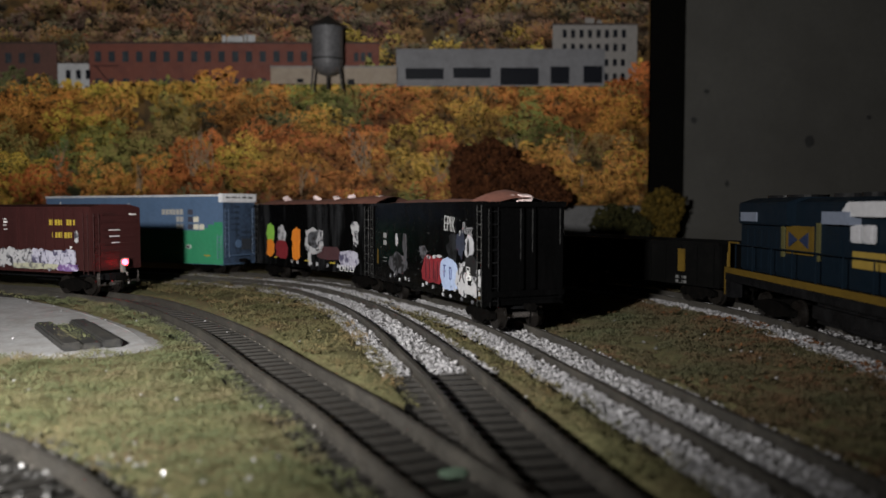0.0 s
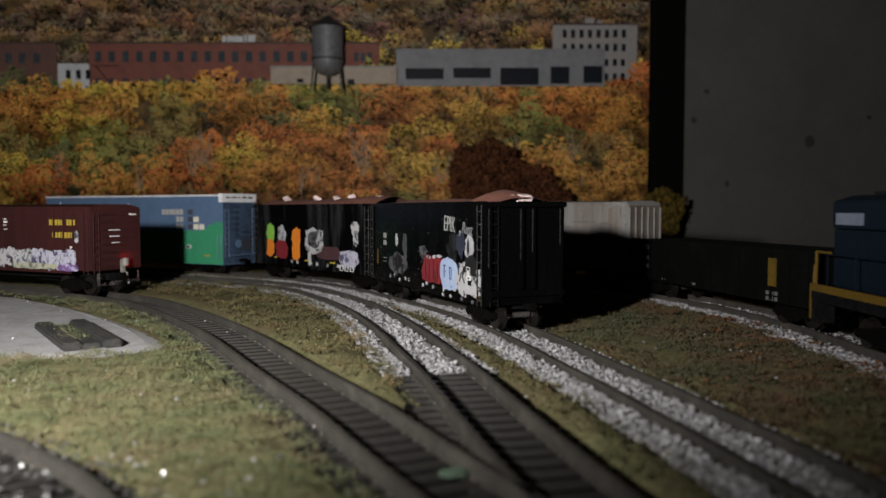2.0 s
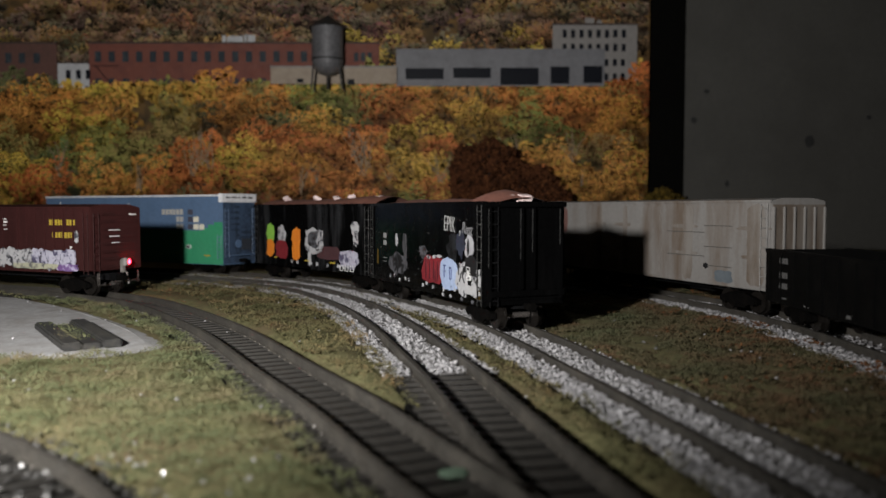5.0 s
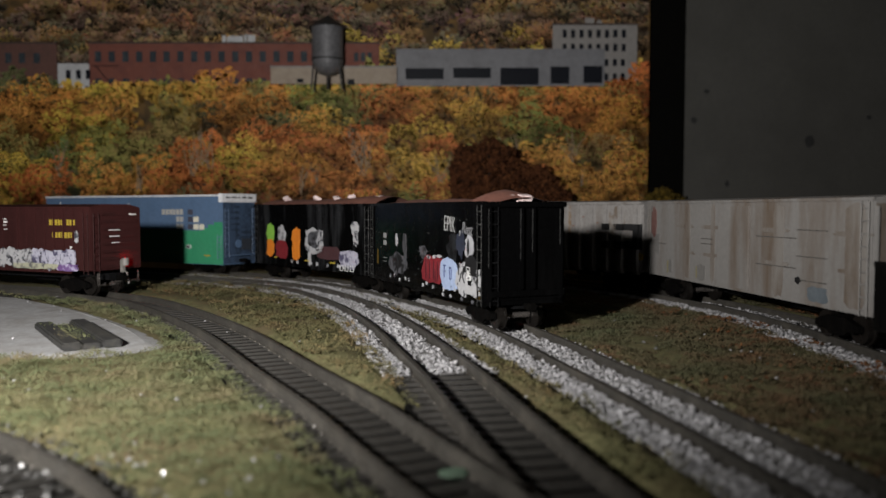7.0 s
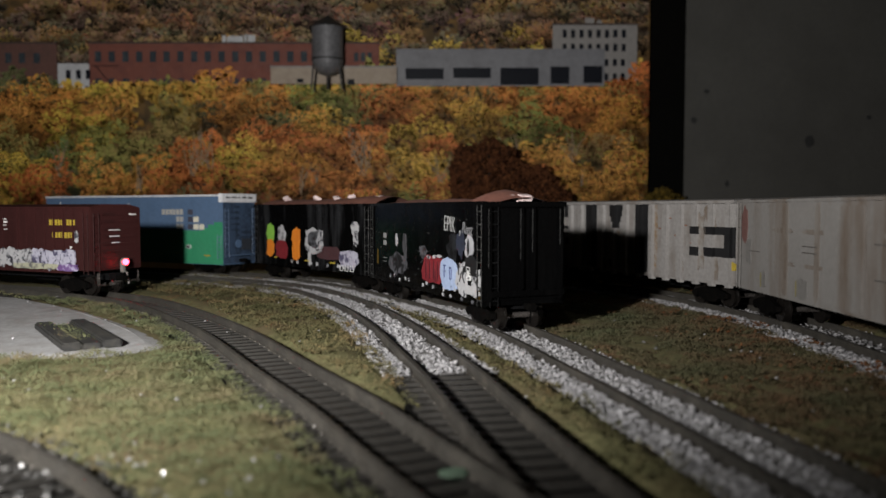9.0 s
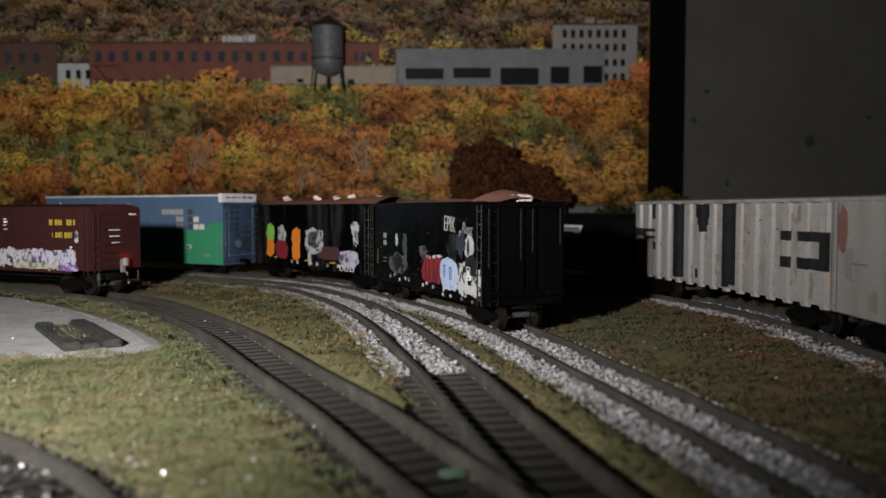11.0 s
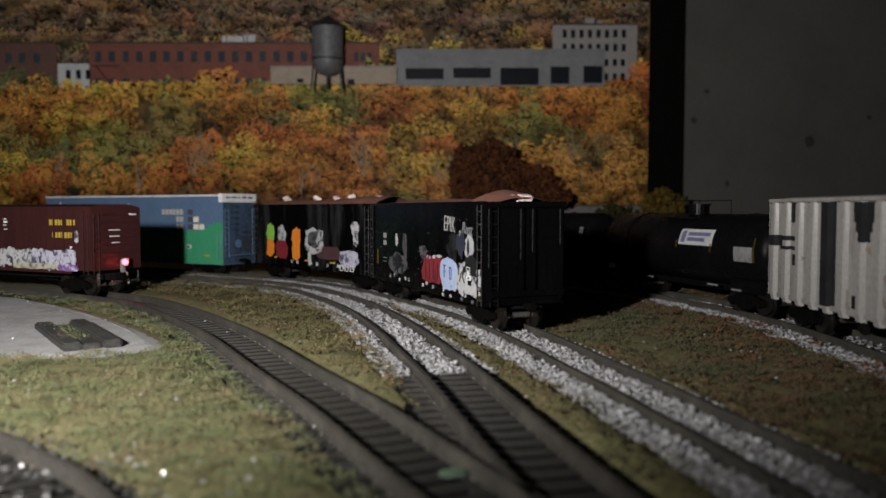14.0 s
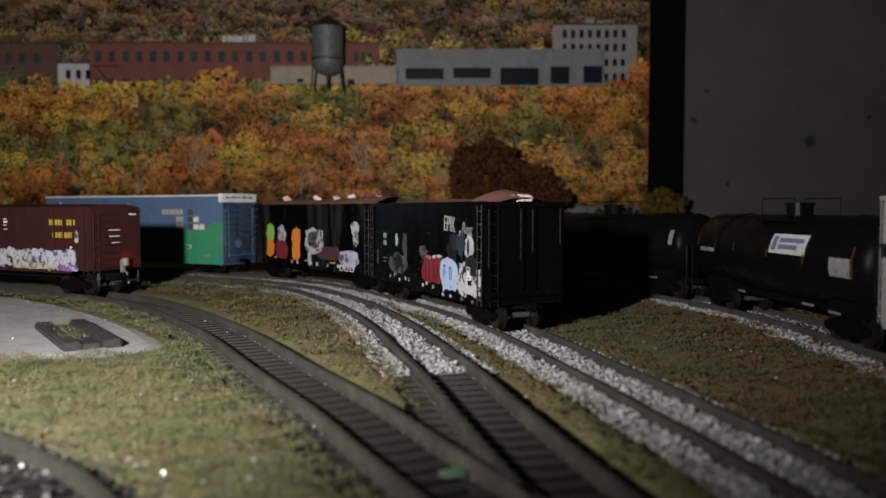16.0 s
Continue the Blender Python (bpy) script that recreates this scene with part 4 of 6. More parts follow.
def box_red(at):
    """Oxide-red fifty-foot boxcar with sprayed lower panels and a lamp at its end."""
    car = thing("boxcar", "oxide-red boxcar, yellow bars, pale graffiti", "boxcar", "parked freight cars", at=at)
    red = paint("oxide_red_paint", (0.034, 0.0115, 0.0112), (0.021, 0.0085, 0.0082), 0.5, spec=0.08, blot_stretch=(1, 1, 0.2))
    L, w = 0.180, 0.0178
    shell("body", car, L, w, 0.0146, 0.0503, 0.0522, red)
    rib = part("rib", boxes([(-0.0006, 0.0006, -0.0006, 0.0004, 0.0152, 0.0498)], 0.0002), red, car)
    share("rib", rib, car, [(L / 2 - 0.006 - 0.0079 * i, -w - 0.0001, 0) for i in range(21) if not 8 <= i <= 12] + [(L / 2 - 0.006 - 0.0079 * i, w + 0.0001, 0) for i in range(21) if not 8 <= i <= 12])
    part("door", boxes([(-0.018, 0.016, -w - 0.0011, -w + 0.0003, 0.0150, 0.0488)], 0.0004), red, car)
    beam = part("end_corrugation", boxes([(-0.0004, 0.0007, -w + 0.003, w - 0.003, -0.0011, 0.0011)], 0.0005), red, car)
    share("end_corrugation", beam, car, [(L / 2, 0, 0.0165 + 0.0043 * i) for i in range(8)])
    part("roof_walk_edge", boxes([(-L / 2, L / 2, -w - 0.0004, -w + 0.0004, 0.0497, 0.0507)]), red, car)
    for y in (-1, 1):
        part("sill", boxes([(-L / 2 + 0.016, L / 2 - 0.016, y * w - 0.0004, y * w + 0.0004, 0.0128, 0.0156)]), red, car)
    # yellow road-name bars, two lines of blocks
    side_marks(car, -w - 0.0002, [(0.0565 + 0.00245 * i, 0.0580 + 0.00245 * i, 0.0402, 0.0434) for i in range(9) if i != 5], P_YELLOW, label="yellow road-name bars")
    side_marks(car, -w - 0.0002, [(0.0590 + 0.00255 * i, 0.0605 + 0.00255 * i, 0.0330, 0.0362) for i in range(7)], P_YELLOW, label="yellow road-name bars")
    side_marks(car, -w - 0.0002, [(0.006, 0.018, 0.0432, 0.0438), (0.008, 0.019, 0.0412, 0.0424), (0.004, 0.018, 0.0396, 0.0402), (0.012, 0.019, 0.0372, 0.0377)], P_WHITE, label="white reporting bars")
    side_marks(car, -w - 0.0002, [(0.0735, 0.0752, 0.0272, 0.0283), (0.0735, 0.0752, 0.0255, 0.0264)], P_WHITE)
    for k in range(11):
        x = -0.012 + 0.0085 * k
        blob(car, -w - 0.0008, x, 0.0208 + 0.0006 * math.sin(k * 2.1), 0.0056, 0.0052, P_SPRAY_WHITE if k < 7 else P_SPRAY_LILAC, k + 1, label="pale graffiti lettering", rag=0.4, box_like=0.6, lift=0.0003 + 0.00003 * k)
    rng = random.Random(9)
    ink = paint("dark_scribble", (0.02, 0.018, 0.025))
    for k in range(46):
        x, z = rng.uniform(-0.016, 0.077), rng.uniform(0.0185, 0.0245)
        o = blob(car, -w - 0.0012, 0, 0, 0.00022, rng.uniform(0.0010, 0.0024), ink, k, "scribble", rag=0.5, n=8, lift=0.0002)
        o.matrix_basis = pose(x, 0, z, 0, rng.uniform(-50, 50), 0)
    blob(car, -w - 0.0008, 0.044, 0.0164, 0.020, 0.0017, paint("lime_spray", (0.34, 0.34, 0.25), (0.1, 0.1, 0.1), blot=300, dirt_from=0.5, dirt_to=0.58), 31, rag=0.2, box_like=0.8, lift=0.0008)
    blob(car, -w - 0.0008, 0.072, 0.0162, 0.008, 0.0020, paint("purple_spray", (0.13, 0.07, 0.20), (0.4, 0.36, 0.5), blot=350, dirt_from=0.5, dirt_to=0.58), 32, rag=0.4, box_like=0.8, lift=0.0008)
    blob(car, -w - 0.0008, 0.0795, 0.0335, 0.0014, 0.0032, P_SPRAY_WHITE, 33, rag=0.5)
    end_marks(car, L / 2 + 0.0008, [(0.0085, 0.0135, 0.0460, 0.0468), (-0.0060, 0.0015, 0.0372, 0.0377), (-0.0055, 0.0010, 0.0336, 0.0341), (-0.0040, 0.0010, 0.0300, 0.0304), (0.0085, 0.0093, 0.0464, 0.0470)], P_WHITE, label="white end bars")
    ladder(car, L / 2 - 0.0032, -w - 0.0008, 0.0125, 0.047, red, "x", 0.0036, 8)
    ladder(car, L / 2 + 0.0010, -w + 0.003, 0.0125, 0.047, red, "y", 0.0036, 8)
    bm = bmesh.new()
    for y in (-0.0145, -0.0135, 0.014):
        rod(bm, (L / 2 + 0.0012, y, 0.0135), (L / 2 + 0.0012, y, 0.0065), 0.0004, 5)
    rod(bm, (L / 2 + 0.0012, -0.0145, 0.0065), (L / 2 + 0.0012, -0.0100, 0.0065), 0.0004, 5)
    rod(bm, (L / 2 + 0.0030, -0.007, 0.0080), (L / 2 + 0.0030, 0.013, 0.0080), 0.0004, 5)
    rod(bm, (L / 2 + 0.0026, 0.0045, 0.0130), (L / 2 + 0.0036, 0.0052, 0.0060), 0.0006, 6)
    part("end_gear", bm, M_STEEL, car, "bright brake hose and cut lever")
    underframe(car, L)
    coupler(car, L / 2, 1)
    coupler(car, -L / 2, -1)
    truck(car, L / 2 - 0.021)
    truck(car, -L / 2 + 0.021)
    part("marker_bracket", boxes([(L / 2 + 0.0008, L / 2 + 0.0032, 0.0012, 0.0034, 0.0128, 0.0205)], 0.0003), paint("dull_marker_box", (0.15, 0.14, 0.13)), car, "pale end-of-train marker box")
    # marker drum with one red lens: added, its upright turn makes the blinking
    drum = part("marker_drum", rod(bmesh.new(), (0, 0, -0.0021), (0, 0, 0.0021), 0.0020, 16), paint("dull_marker_drum", (0.16, 0.15, 0.14)), car, "small drum added so that its turning blinks the lens")
    lens = part("lens", rod(bmesh.new(), (0.0008, 0, 0), (0.0026, 0, 0), 0.0018, 14, 0.0015), glowing("red_marker_lens", (1.0, 0.010, 0.022), 60.0), drum, "glowing red lens")
    drum.location = (L / 2 + 0.0042, 0.0022, 0.0190)
    return car, drum


def box_blue(at):
    """Blue and green high boxcar with a white end cap."""
    car = thing("boxcar", "blue and green boxcar with cream squares and white end cap", "boxcar", "parked freight cars", at=at)
    blue = paint("faded_blue_paint", (0.075, 0.125, 0.215), (0.06, 0.10, 0.17), 0.55, blot_stretch=(1, 1, 0.3))
    green = paint("bright_green_paint", (0.035, 0.23, 0.115), (0.03, 0.19, 0.10), 0.5)
    white = paint("white_cap_paint", (0.62, 0.62, 0.64), (0.5, 0.5, 0.52))
    L, w = 0.210, 0.0176
    shell("body", car, L, w, 0.0072, 0.0596, 0.0606, blue)
    # green lower field with stepped edge on the visible side
    side_marks(car, -w, [(0.012, L / 2 - 0.0002, 0.0076, 0.0330), (L / 2 - 0.0085, L / 2 - 0.0002, 0.0330, 0.0395), (L / 2 - 0.015, L / 2 - 0.0085, 0.0330, 0.0375), (L / 2 - 0.021, L / 2 - 0.015, 0.0330, 0.0350)],
               green, "green_panel", "bright green lower side")
    # name bars and squares
    side_marks(car, -w - 0.0002, [(0.0405 + 0.0040 * i, 0.0435 + 0.0040 * i, 0.0450, 0.0492) for i in range(6)] + [(0.0565 + 0.0040 * i, 0.0595 + 0.0040 * i, 0.0395, 0.0435) for i in range(2)]
               + [(0.0565 + 0.0040 * i, 0.0595 + 0.0040 * i, 0.0338, 0.0378) for i in range(2)], paint("dull_cream_letters", (0.33, 0.32, 0.30)), label="dull cream road-name bars")
    side_marks(car, -w - 0.0002, [(0.0690, 0.0740, 0.0450, 0.0490), (0.0690, 0.0740, 0.0395, 0.0435), (0.0690, 0.0740, 0.0338, 0.0378)], paint("dark_slate_square", (0.05, 0.05, 0.07)), label="dark slate squares")
    side_marks(car, -w - 0.0002, [(0.0750, 0.0800, 0.0395, 0.0435), (0.0750, 0.0800, 0.0338, 0.0378), (0.0810, 0.0860, 0.0338, 0.0378)], P_CREAM, label="cream squares")
    side_marks(car, -w - 0.0003, [(0.0665, 0.0715, 0.0190, 0.0218)], P_WHITE)
    side_marks(car, -w - 0.0004, [(0.0672, 0.0690, 0.0194, 0.0214), (0.0693, 0.0709, 0.0194, 0.0214)], P_BLACKPAINT)
    side_marks(car, -w - 0.0003, [(0.055, 0.059, 0.0150, 0.0155), (0.086, 0.092, 0.0136, 0.0146)], P_YELLOW)
    side_marks(car, -w - 0.0003, [(-0.03, -0.0294, 0.048, 0.054), (0.002, 0.0026, 0.046, 0.054), (-0.085, -0.0844, 0.048, 0.055)], P_WHITE)
    part("door", boxes([(-0.062, -0.024, -w - 0.0010, -w + 0.0003, 0.0125, 0.0545)], 0.0004), blue, car)
    part("roof_edge", boxes([(-L / 2, L / 2, -w - 0.0006, -w + 0.0004, 0.0590, 0.0602)]), white, car, "pale roof edge")
    part("end_cap", boxes([(L / 2 - 0.0035, L / 2 + 0.0006, -w - 0.0008, w + 0.0008, 0.0545, 0.0611)], 0.0003), white, car, "white painted top of the car end")
    end_marks(car, L / 2 + 0.0008, [(-0.0145 + 0.0016 * i, -0.0133 + 0.0016 * i, 0.0578, 0.0586) for i in range(9) if i % 4 != 3] + [(0.003 + 0.0022 * i, 0.0045 + 0.0022 * i, 0.0576, 0.0588) for i in range(5) if i != 2], P_BLACKPAINT, label="dark number bars")
    # End blue is cut below the side's: grime plus the end's own shade.
    dim_end = paint("grimy_shaded_blue_end", (0.042, 0.066, 0.112), (0.018, 0.024, 0.036), 0.6, blot=110, blot_stretch=(1, 1, 0.4), dirt_from=0.46, dirt_to=0.66, spec=0.1)
    part("end_sheet", boxes([(L / 2 - 0.0004, L / 2 + 0.0003, -w + 0.0006, w - 0.0006, 0.0080, 0.0544)]), dim_end, car, "grimy blue end sheet with its shade in the colour")
    beam = part("end_corrugation", boxes([(-0.0003, 0.0008, -w + 0.002, w - 0.0016, -0.0012, 0.0012)], 0.0005), dim_end, car)
    share("end_corrugation", beam, car, [(L / 2, 0, 0.0335 + 0.0044 * i) for i in range(5)])
    share("end_corrugation", part("end_corrugation", boxes([(-0.0003, 0.0008, -0.004, w - 0.003, -0.0009, 0.0009)], 0.0004), dim_end, car), car, [(L / 2, 0, 0.0150), (L / 2, 0, 0.0295)])
    part("hatch", boxes([(L / 2 - 0.0003, L / 2 + 0.0010, 0.0020, 0.0118, 0.0180, 0.0265)], 0.0003), paint("dark_hatch", (0.03, 0.035, 0.045)), car, "dark end hatch")
    part("brake_wheel", rod(bmesh.new(), (L / 2 + 0.0014, -0.003, 0.023), (L / 2 + 0.0020, -0.003, 0.023), 0.0032, 16), blue, car)
    ladder(car, L / 2 + 0.0012, -w + 0.0032, 0.0125, 0.050, blue, "y", 0.0040, 9)
    ladder(car, L / 2 + 0.0012, w - 0.0030, 0.0125, 0.050, blue, "y", 0.0034, 9)
    ladder(car, L / 2 - 0.0030, -w - 0.0008, 0.0115, 0.030, blue, "x", 0.0036, 5)
    part("end_platform", boxes([(L / 2, L / 2 + 0.0045, -0.0125, 0.0125, 0.0140, 0.0146)]), blue, car)
    underframe(car, L)
    coupler(car, L / 2, 1)
    truck(car, L / 2 - 0.023)
    truck(car, -L / 2 + 0.023)
    return car


def hopper_gon(at, variant):
    """High-sided black gondola with a heaped brown load."""
    lab = ("black gondola with white letters, red and blue graffiti, brown load" if variant == 0 else "black gondola with colourful sprayed patches and a brown load")
    car = thing("gondola_car", lab, "gondola", "parked freight cars", at=at)
    blk = paint("streaked_black_paint", (0.0016, 0.0016, 0.0017), (0.0042, 0.0042, 0.0044) if variant == 0 else (0.036, 0.037, 0.040), 0.20, spec=0.06, blot=70, blot_stretch=(1, 1, 0.12), dirt_from=0.5, dirt_to=0.8)
    L, w, top = 0.152, 0.0178, 0.0520
    for y in (-1, 1):
        part("side_wall", boxes([(-L / 2, L / 2, y * w - 0.0005, y * w + 0.0005, 0.0110, top)]), blk, car)
    part("floor_pan", boxes([(-L / 2, L / 2, -w, w, 0.0105, 0.0125)]), blk, car)
    for x in (-1, 1):
        e = boxes([(x * L / 2 - 0.0005, x * L / 2 + 0.0005, -w, w, 0.0125, top)])
        part("end_wall", e, blk, car, "flat black end sheet")
        x0, x1 = sorted((x * L / 2, x * (L / 2 + 0.0022)))
        for k, y in enumerate((-0.0165, -0.0022, 0.0032, 0.0160)):
            part("end_post", boxes([(x0, x1, y - 0.0008, y + 0.0008, 0.0125 if k in (0, 3) else 0.017, top - 0.002)], 0.0002), blk, car)
            # Thin pale strip painted as the highlight along the post's edge.
            part("edge_glint", boxes([(min(x1, x0 + 0.0020) if x > 0 else x0 - 0.0001, x1 + 0.0001 if x > 0 else x0 + 0.0002, y - 0.00085, y - 0.0007, 0.026 + 0.003 * k, top - 0.0025)]), M_GLINT_CHIP_GREY, car)
        part("end_beam", boxes([(x0, x1 + 0.0002, -w, w, 0.0140, 0.0165)], 0.0003), blk, car)
        part("end_chord", boxes([(x0 - 0.0002, x1 + 0.0003, -w - 0.0005, w + 0.0005, top - 0.0018, top + 0.0004)], 0.0003), blk, car)
    for y in (-1, 1):
        part("top_chord", boxes([(-L / 2, L / 2, y * w - 0.0010, y * w + 0.0010, top - 0.0012, top + 0.0006)], 0.0003), blk, car)
        part("side_sill", boxes([(-L / 2, L / 2, y * w - 0.0009, y * w + 0.0009, 0.0100, 0.0125)], 0.0003), blk, car)
    post = part("side_post", boxes([(-0.0007, 0.0007, -0.0008, 0.0006, 0.0125, top - 0.001)], 0.0002), blk, car)
    share("side_post", post, car, [(s * (L / 2 - d), -w - 0.0003, 0) for s in (-1, 1) for d in (0.0010, 0.0050)] + [(s * (L / 2 - 0.001), w + 0.0003, 0) for s in (-1, 1)])
    for s in (-1, 1):
        ladder(car, s * (L / 2 - 0.0031), -w - 0.0012, 0.0100, top - 0.001, M_GLINT_CHIP_GREY, "x", 0.0040, 8)
        ladder(car, s * (L / 2 + 0.0016), -w + 0.0032, 0.0100, top - 0.001, M_BLACK, "y", 0.0036, 8)
    # load: a heaped skin
    nx, ny = 46, 9
    vs, fs = [], []
    for i in range(nx):
        for j in range(ny):
            u, v = i / (nx - 1) * 2 - 1, j / (ny - 1) * 2 - 1
            x, y = u * (L / 2 - 0.0012), v * (w - 0.0012)
            hump = 0.0042 * math.exp(-((u - 0.78) / 0.16) ** 2) + 0.0012 * math.exp(-((u + 0.55) / 0.2) ** 2) + 0.0010 * math.exp(-((u - 0.1) / 0.25) ** 2)
            if variant:
                hump = 0.0026 + 0.0016 * math.exp(-((u - 0.75) / 0.3) ** 2)
            z = top - 0.0012 + (1 - v * v) * (0.0026 + hump) + 0.0006 * noise.noise((x * 250, y * 250, variant))
            vs.append((x, y, z))
            if i and j:
                a = (i - 1) * ny + j - 1
                fs.append((a, a + ny, a + ny + 1, a + 1))
    load = sheet("load", vs, fs, surface("brown_load", (0.16, 0.062, 0.042), (0.09, 0.03, 0.022), 0.85, 0, 700, 120, bump=0.5), car)
    tagged(load, "heaped rusty brown bulk load")
    for p in load.data.polygons:
        p.use_smooth = True
    chunk = surface("pale_pink_scrap", (0.62, 0.50, 0.49), (0.45, 0.33, 0.32), 0.7)
    for k, (u, v) in enumerate(((0.93, 0.15), (0.90, 0.02)) if variant == 0 else ((0.78, 0.0), (0.84, -0.1), (0.2, -0.2), (0.12, 0.1), (-0.1, -0.3), (-0.66, -0.3), (0.32, 0.1))):
        bm = boxes([(-0.0026, 0.0026, -0.0032, 0.0032, -0.0012, 0.0011)], 0.0008)
        o = part("scrap_lump", bm, chunk, car)
        o.matrix_basis = pose(u * L / 2, v * w, top + (0.0022 if variant == 0 else 0.0042), 8 * k, 12, 40 * k)
    y = -w - 0.0005
    if variant == 0:
        letters(car, "EPIK", 0.0345, y - 0.0004, 0.0400, 0.0100, paint("thin_white_paint", (0.27, 0.27, 0.27), (0.18, 0.18, 0.18), blot=300), -4, "white hand-painted letters", -0.0001, 0.68)
        letters(car, ",", 0.0518, y - 0.0004, 0.0392, 0.0100, paint("thin_white_paint", (0.27, 0.27, 0.27), (0.18, 0.18, 0.18), blot=300), -4, "white hand-painted comma", 0, 0.7)
        letters(car, "Rust", 0.0550, y - 0.0004, 0.0393, 0.0072, paint("thin_grey_paint", (0.17, 0.17, 0.18), (0.09, 0.09, 0.09), blot=300), -5, "grey hand-painted letters", -0.0001, 0.80)
        navy = paint("navy_stroke", (0.02, 0.03, 0.12))
        faint = paint("faint_grey_wash", (0.016, 0.017, 0.019), (0.006, 0.006, 0.0065), spec=0.07, blot=150, dirt_from=0.45, dirt_to=0.6)
        blob(car, y, 0.020, 0.0215, 0.0125, 0.0062, P_SPRAY_RED, 2, label="dark red graffiti", box_like=0.75, rag=0.22)
        for k, x in enumerate((0.0125, 0.0175, 0.0225, 0.0275)):
            blob(car, y - 0.0003, x, 0.0212, 0.0006, 0.0046, paint("deep_red_stroke", (0.06, 0.006, 0.010)), 80 + k, rag=0.5, n=14)
        for k, x in enumerate((0.016, 0.0235, 0.029)):
            blob(car, y - 0.0003, x, 0.0270 + 0.0005 * k, 0.0024, 0.0008, P_SPRAY_WHITE, 85 + k, rag=0.5, n=14)
        blob(car, y, 0.0400, 0.0208, 0.0098, 0.0072, P_SPRAY_BLUE, 3, label="pale blue graffiti", rag=0.2, lift=0.0004, box_like=0.35)
        side_marks(car, y - 0.0003, [(0.0350, 0.0356, 0.0190, 0.0245), (0.0342, 0.0368, 0.0240, 0.0246), (0.0412, 0.0418, 0.0185, 0.0240), (0.0412, 0.0432, 0.0234, 0.0240), (0.0412, 0.0432, 0.0185, 0.0191), (0.0430, 0.0436, 0.0190, 0.0235)], navy)
        blob(car, y, 0.0545, 0.0200, 0.0058, 0.0068, P_SPRAY_WHITE, 4, label="white graffiti", rag=0.4, lift=0.0005)
        blob(car, y, 0.0690, 0.0200, 0.0040, 0.0066, P_SPRAY_WHITE, 5, rag=0.4, lift=0.0005)
        blob(car, y, 0.0620, 0.0158, 0.0100, 0.0020, paint("plain_white_spray", (0.36, 0.36, 0.37)), 15, rag=0.25, lift=0.0004, box_like=0.8)
        blob(car, y, 0.0640, 0.0258, 0.0066, 0.0042, P_BLACKPAINT, 18, rag=0.3, lift=0.0006)
        blob(car, y, 0.0618, 0.0336, 0.0040, 0.0054, paint("plain_pale_spray", (0.30, 0.30, 0.32), (0.18, 0.18, 0.2), blot=200), 6, rag=0.3)
        blob(car, y - 0.0003, 0.0612, 0.0334, 0.0010, 0.0034, P_BLACKPAINT, 26, rag=0.5, n=14)
        blob(car, y, 0.0530, 0.0345, 0.0048, 0.0052, paint("slate_blue_spray", (0.020, 0.024, 0.040), (0.008, 0.009, 0.012), blot=200), 16, rag=0.45)
        blob(car, y, 0.0435, 0.0310, 0.0050, 0.0075, faint, 17, rag=0.5)
        blob(car, y, -0.0290, 0.0212, 0.0140, 0.0056, P_SPRAY_GREY, 7, label="faded grey graffiti", rag=0.45)
        blob(car, y - 0.0003, -0.0270, 0.0225, 0.0060, 0.0034, P_BLACKPAINT, 27, rag=0.5)
        blob(car, y, -0.0180, 0.0308, 0.0030, 0.0062, paint("mid_grey_spray", (0.055, 0.055, 0.06), (0.012, 0.012, 0.013), blot=200), 8, rag=0.5, lift=0.0004)
        blob(car, y, -0.0310, 0.0336, 0.0017, 0.0030, P_SPRAY_WHITE, 9, rag=0.3)
        blob(car, y, 0.0080, 0.0290, 0.0050, 0.0030, P_SPRAY_GREY, 10, rag=0.6)
        for z in (0.0351, 0.0312):
            side_marks(car, y, [(-0.0530 + 0.0018 * i, -0.0518 + 0.0018 * i, z - 0.0013, z + 0.0013) for i in range(3)], paint("grey_stencil", (0.2, 0.2, 0.2)))
        side_marks(car, y, [(-0.0535, -0.047, 0.0228, 0.0232), (-0.0530, -0.048, 0.0208, 0.0211)], paint("grey_stencil", (0.2, 0.2, 0.2)))
        side_marks(car, y - 0.0004, [(0.0598, 0.0636, 0.0198, 0.0202), (0.0598, 0.0636, 0.0250, 0.0254), (0.0598, 0.0602, 0.0198, 0.0254), (0.0632, 0.0636, 0.0198, 0.0254), (0.0609, 0.0625, 0.0212, 0.0240)], P_WHITE, label="small white data box")
        side_marks(car, y - 0.0001, [(0.0685, 0.0718, 0.0128, 0.0165), (-0.0636, -0.0628, 0.019, 0.027)], P_DIM_YELLOW, "reflector", "small yellow reflector")
        for k, x in enumerate((-0.041, -0.034, -0.026, -0.017, -0.012, 0.008, 0.013, 0.021, 0.034, 0.047, 0.058, 0.067)):
            blob(car, y - 0.0002, x, 0.0138 + 0.0008 * math.sin(k * 2.3), 0.0006, 0.0009, P_SPRAY_WHITE, k, rag=0.5, n=14)
        rng = random.Random(6)
        for k, (x, z) in enumerate([(0.0545, 0.0205), (0.069, 0.0205), (-0.029, 0.0205)] * 5):
            o = blob(car, y - 0.0006, 0, 0, 0.0003, rng.uniform(0.0012, 0.0030), P_BLACKPAINT, k, "scribble", rag=0.6, n=8, lift=0.0002)
            o.matrix_basis = pose(x + rng.uniform(-0.0032, 0.0032), 0, z + rng.uniform(-0.004, 0.004), 0, rng.uniform(-70, 70), 0)
        for k, x in enumerate((0.0340, 0.0425, 0.055, 0.066)):
            blob(car, y - 0.0004, x, 0.0112, 0.0011, 0.0008, P_SPRAY_WHITE if k < 2 else P_SPRAY_GREY, k + 3, rag=0.4, n=14)
        rng = random.Random(4)
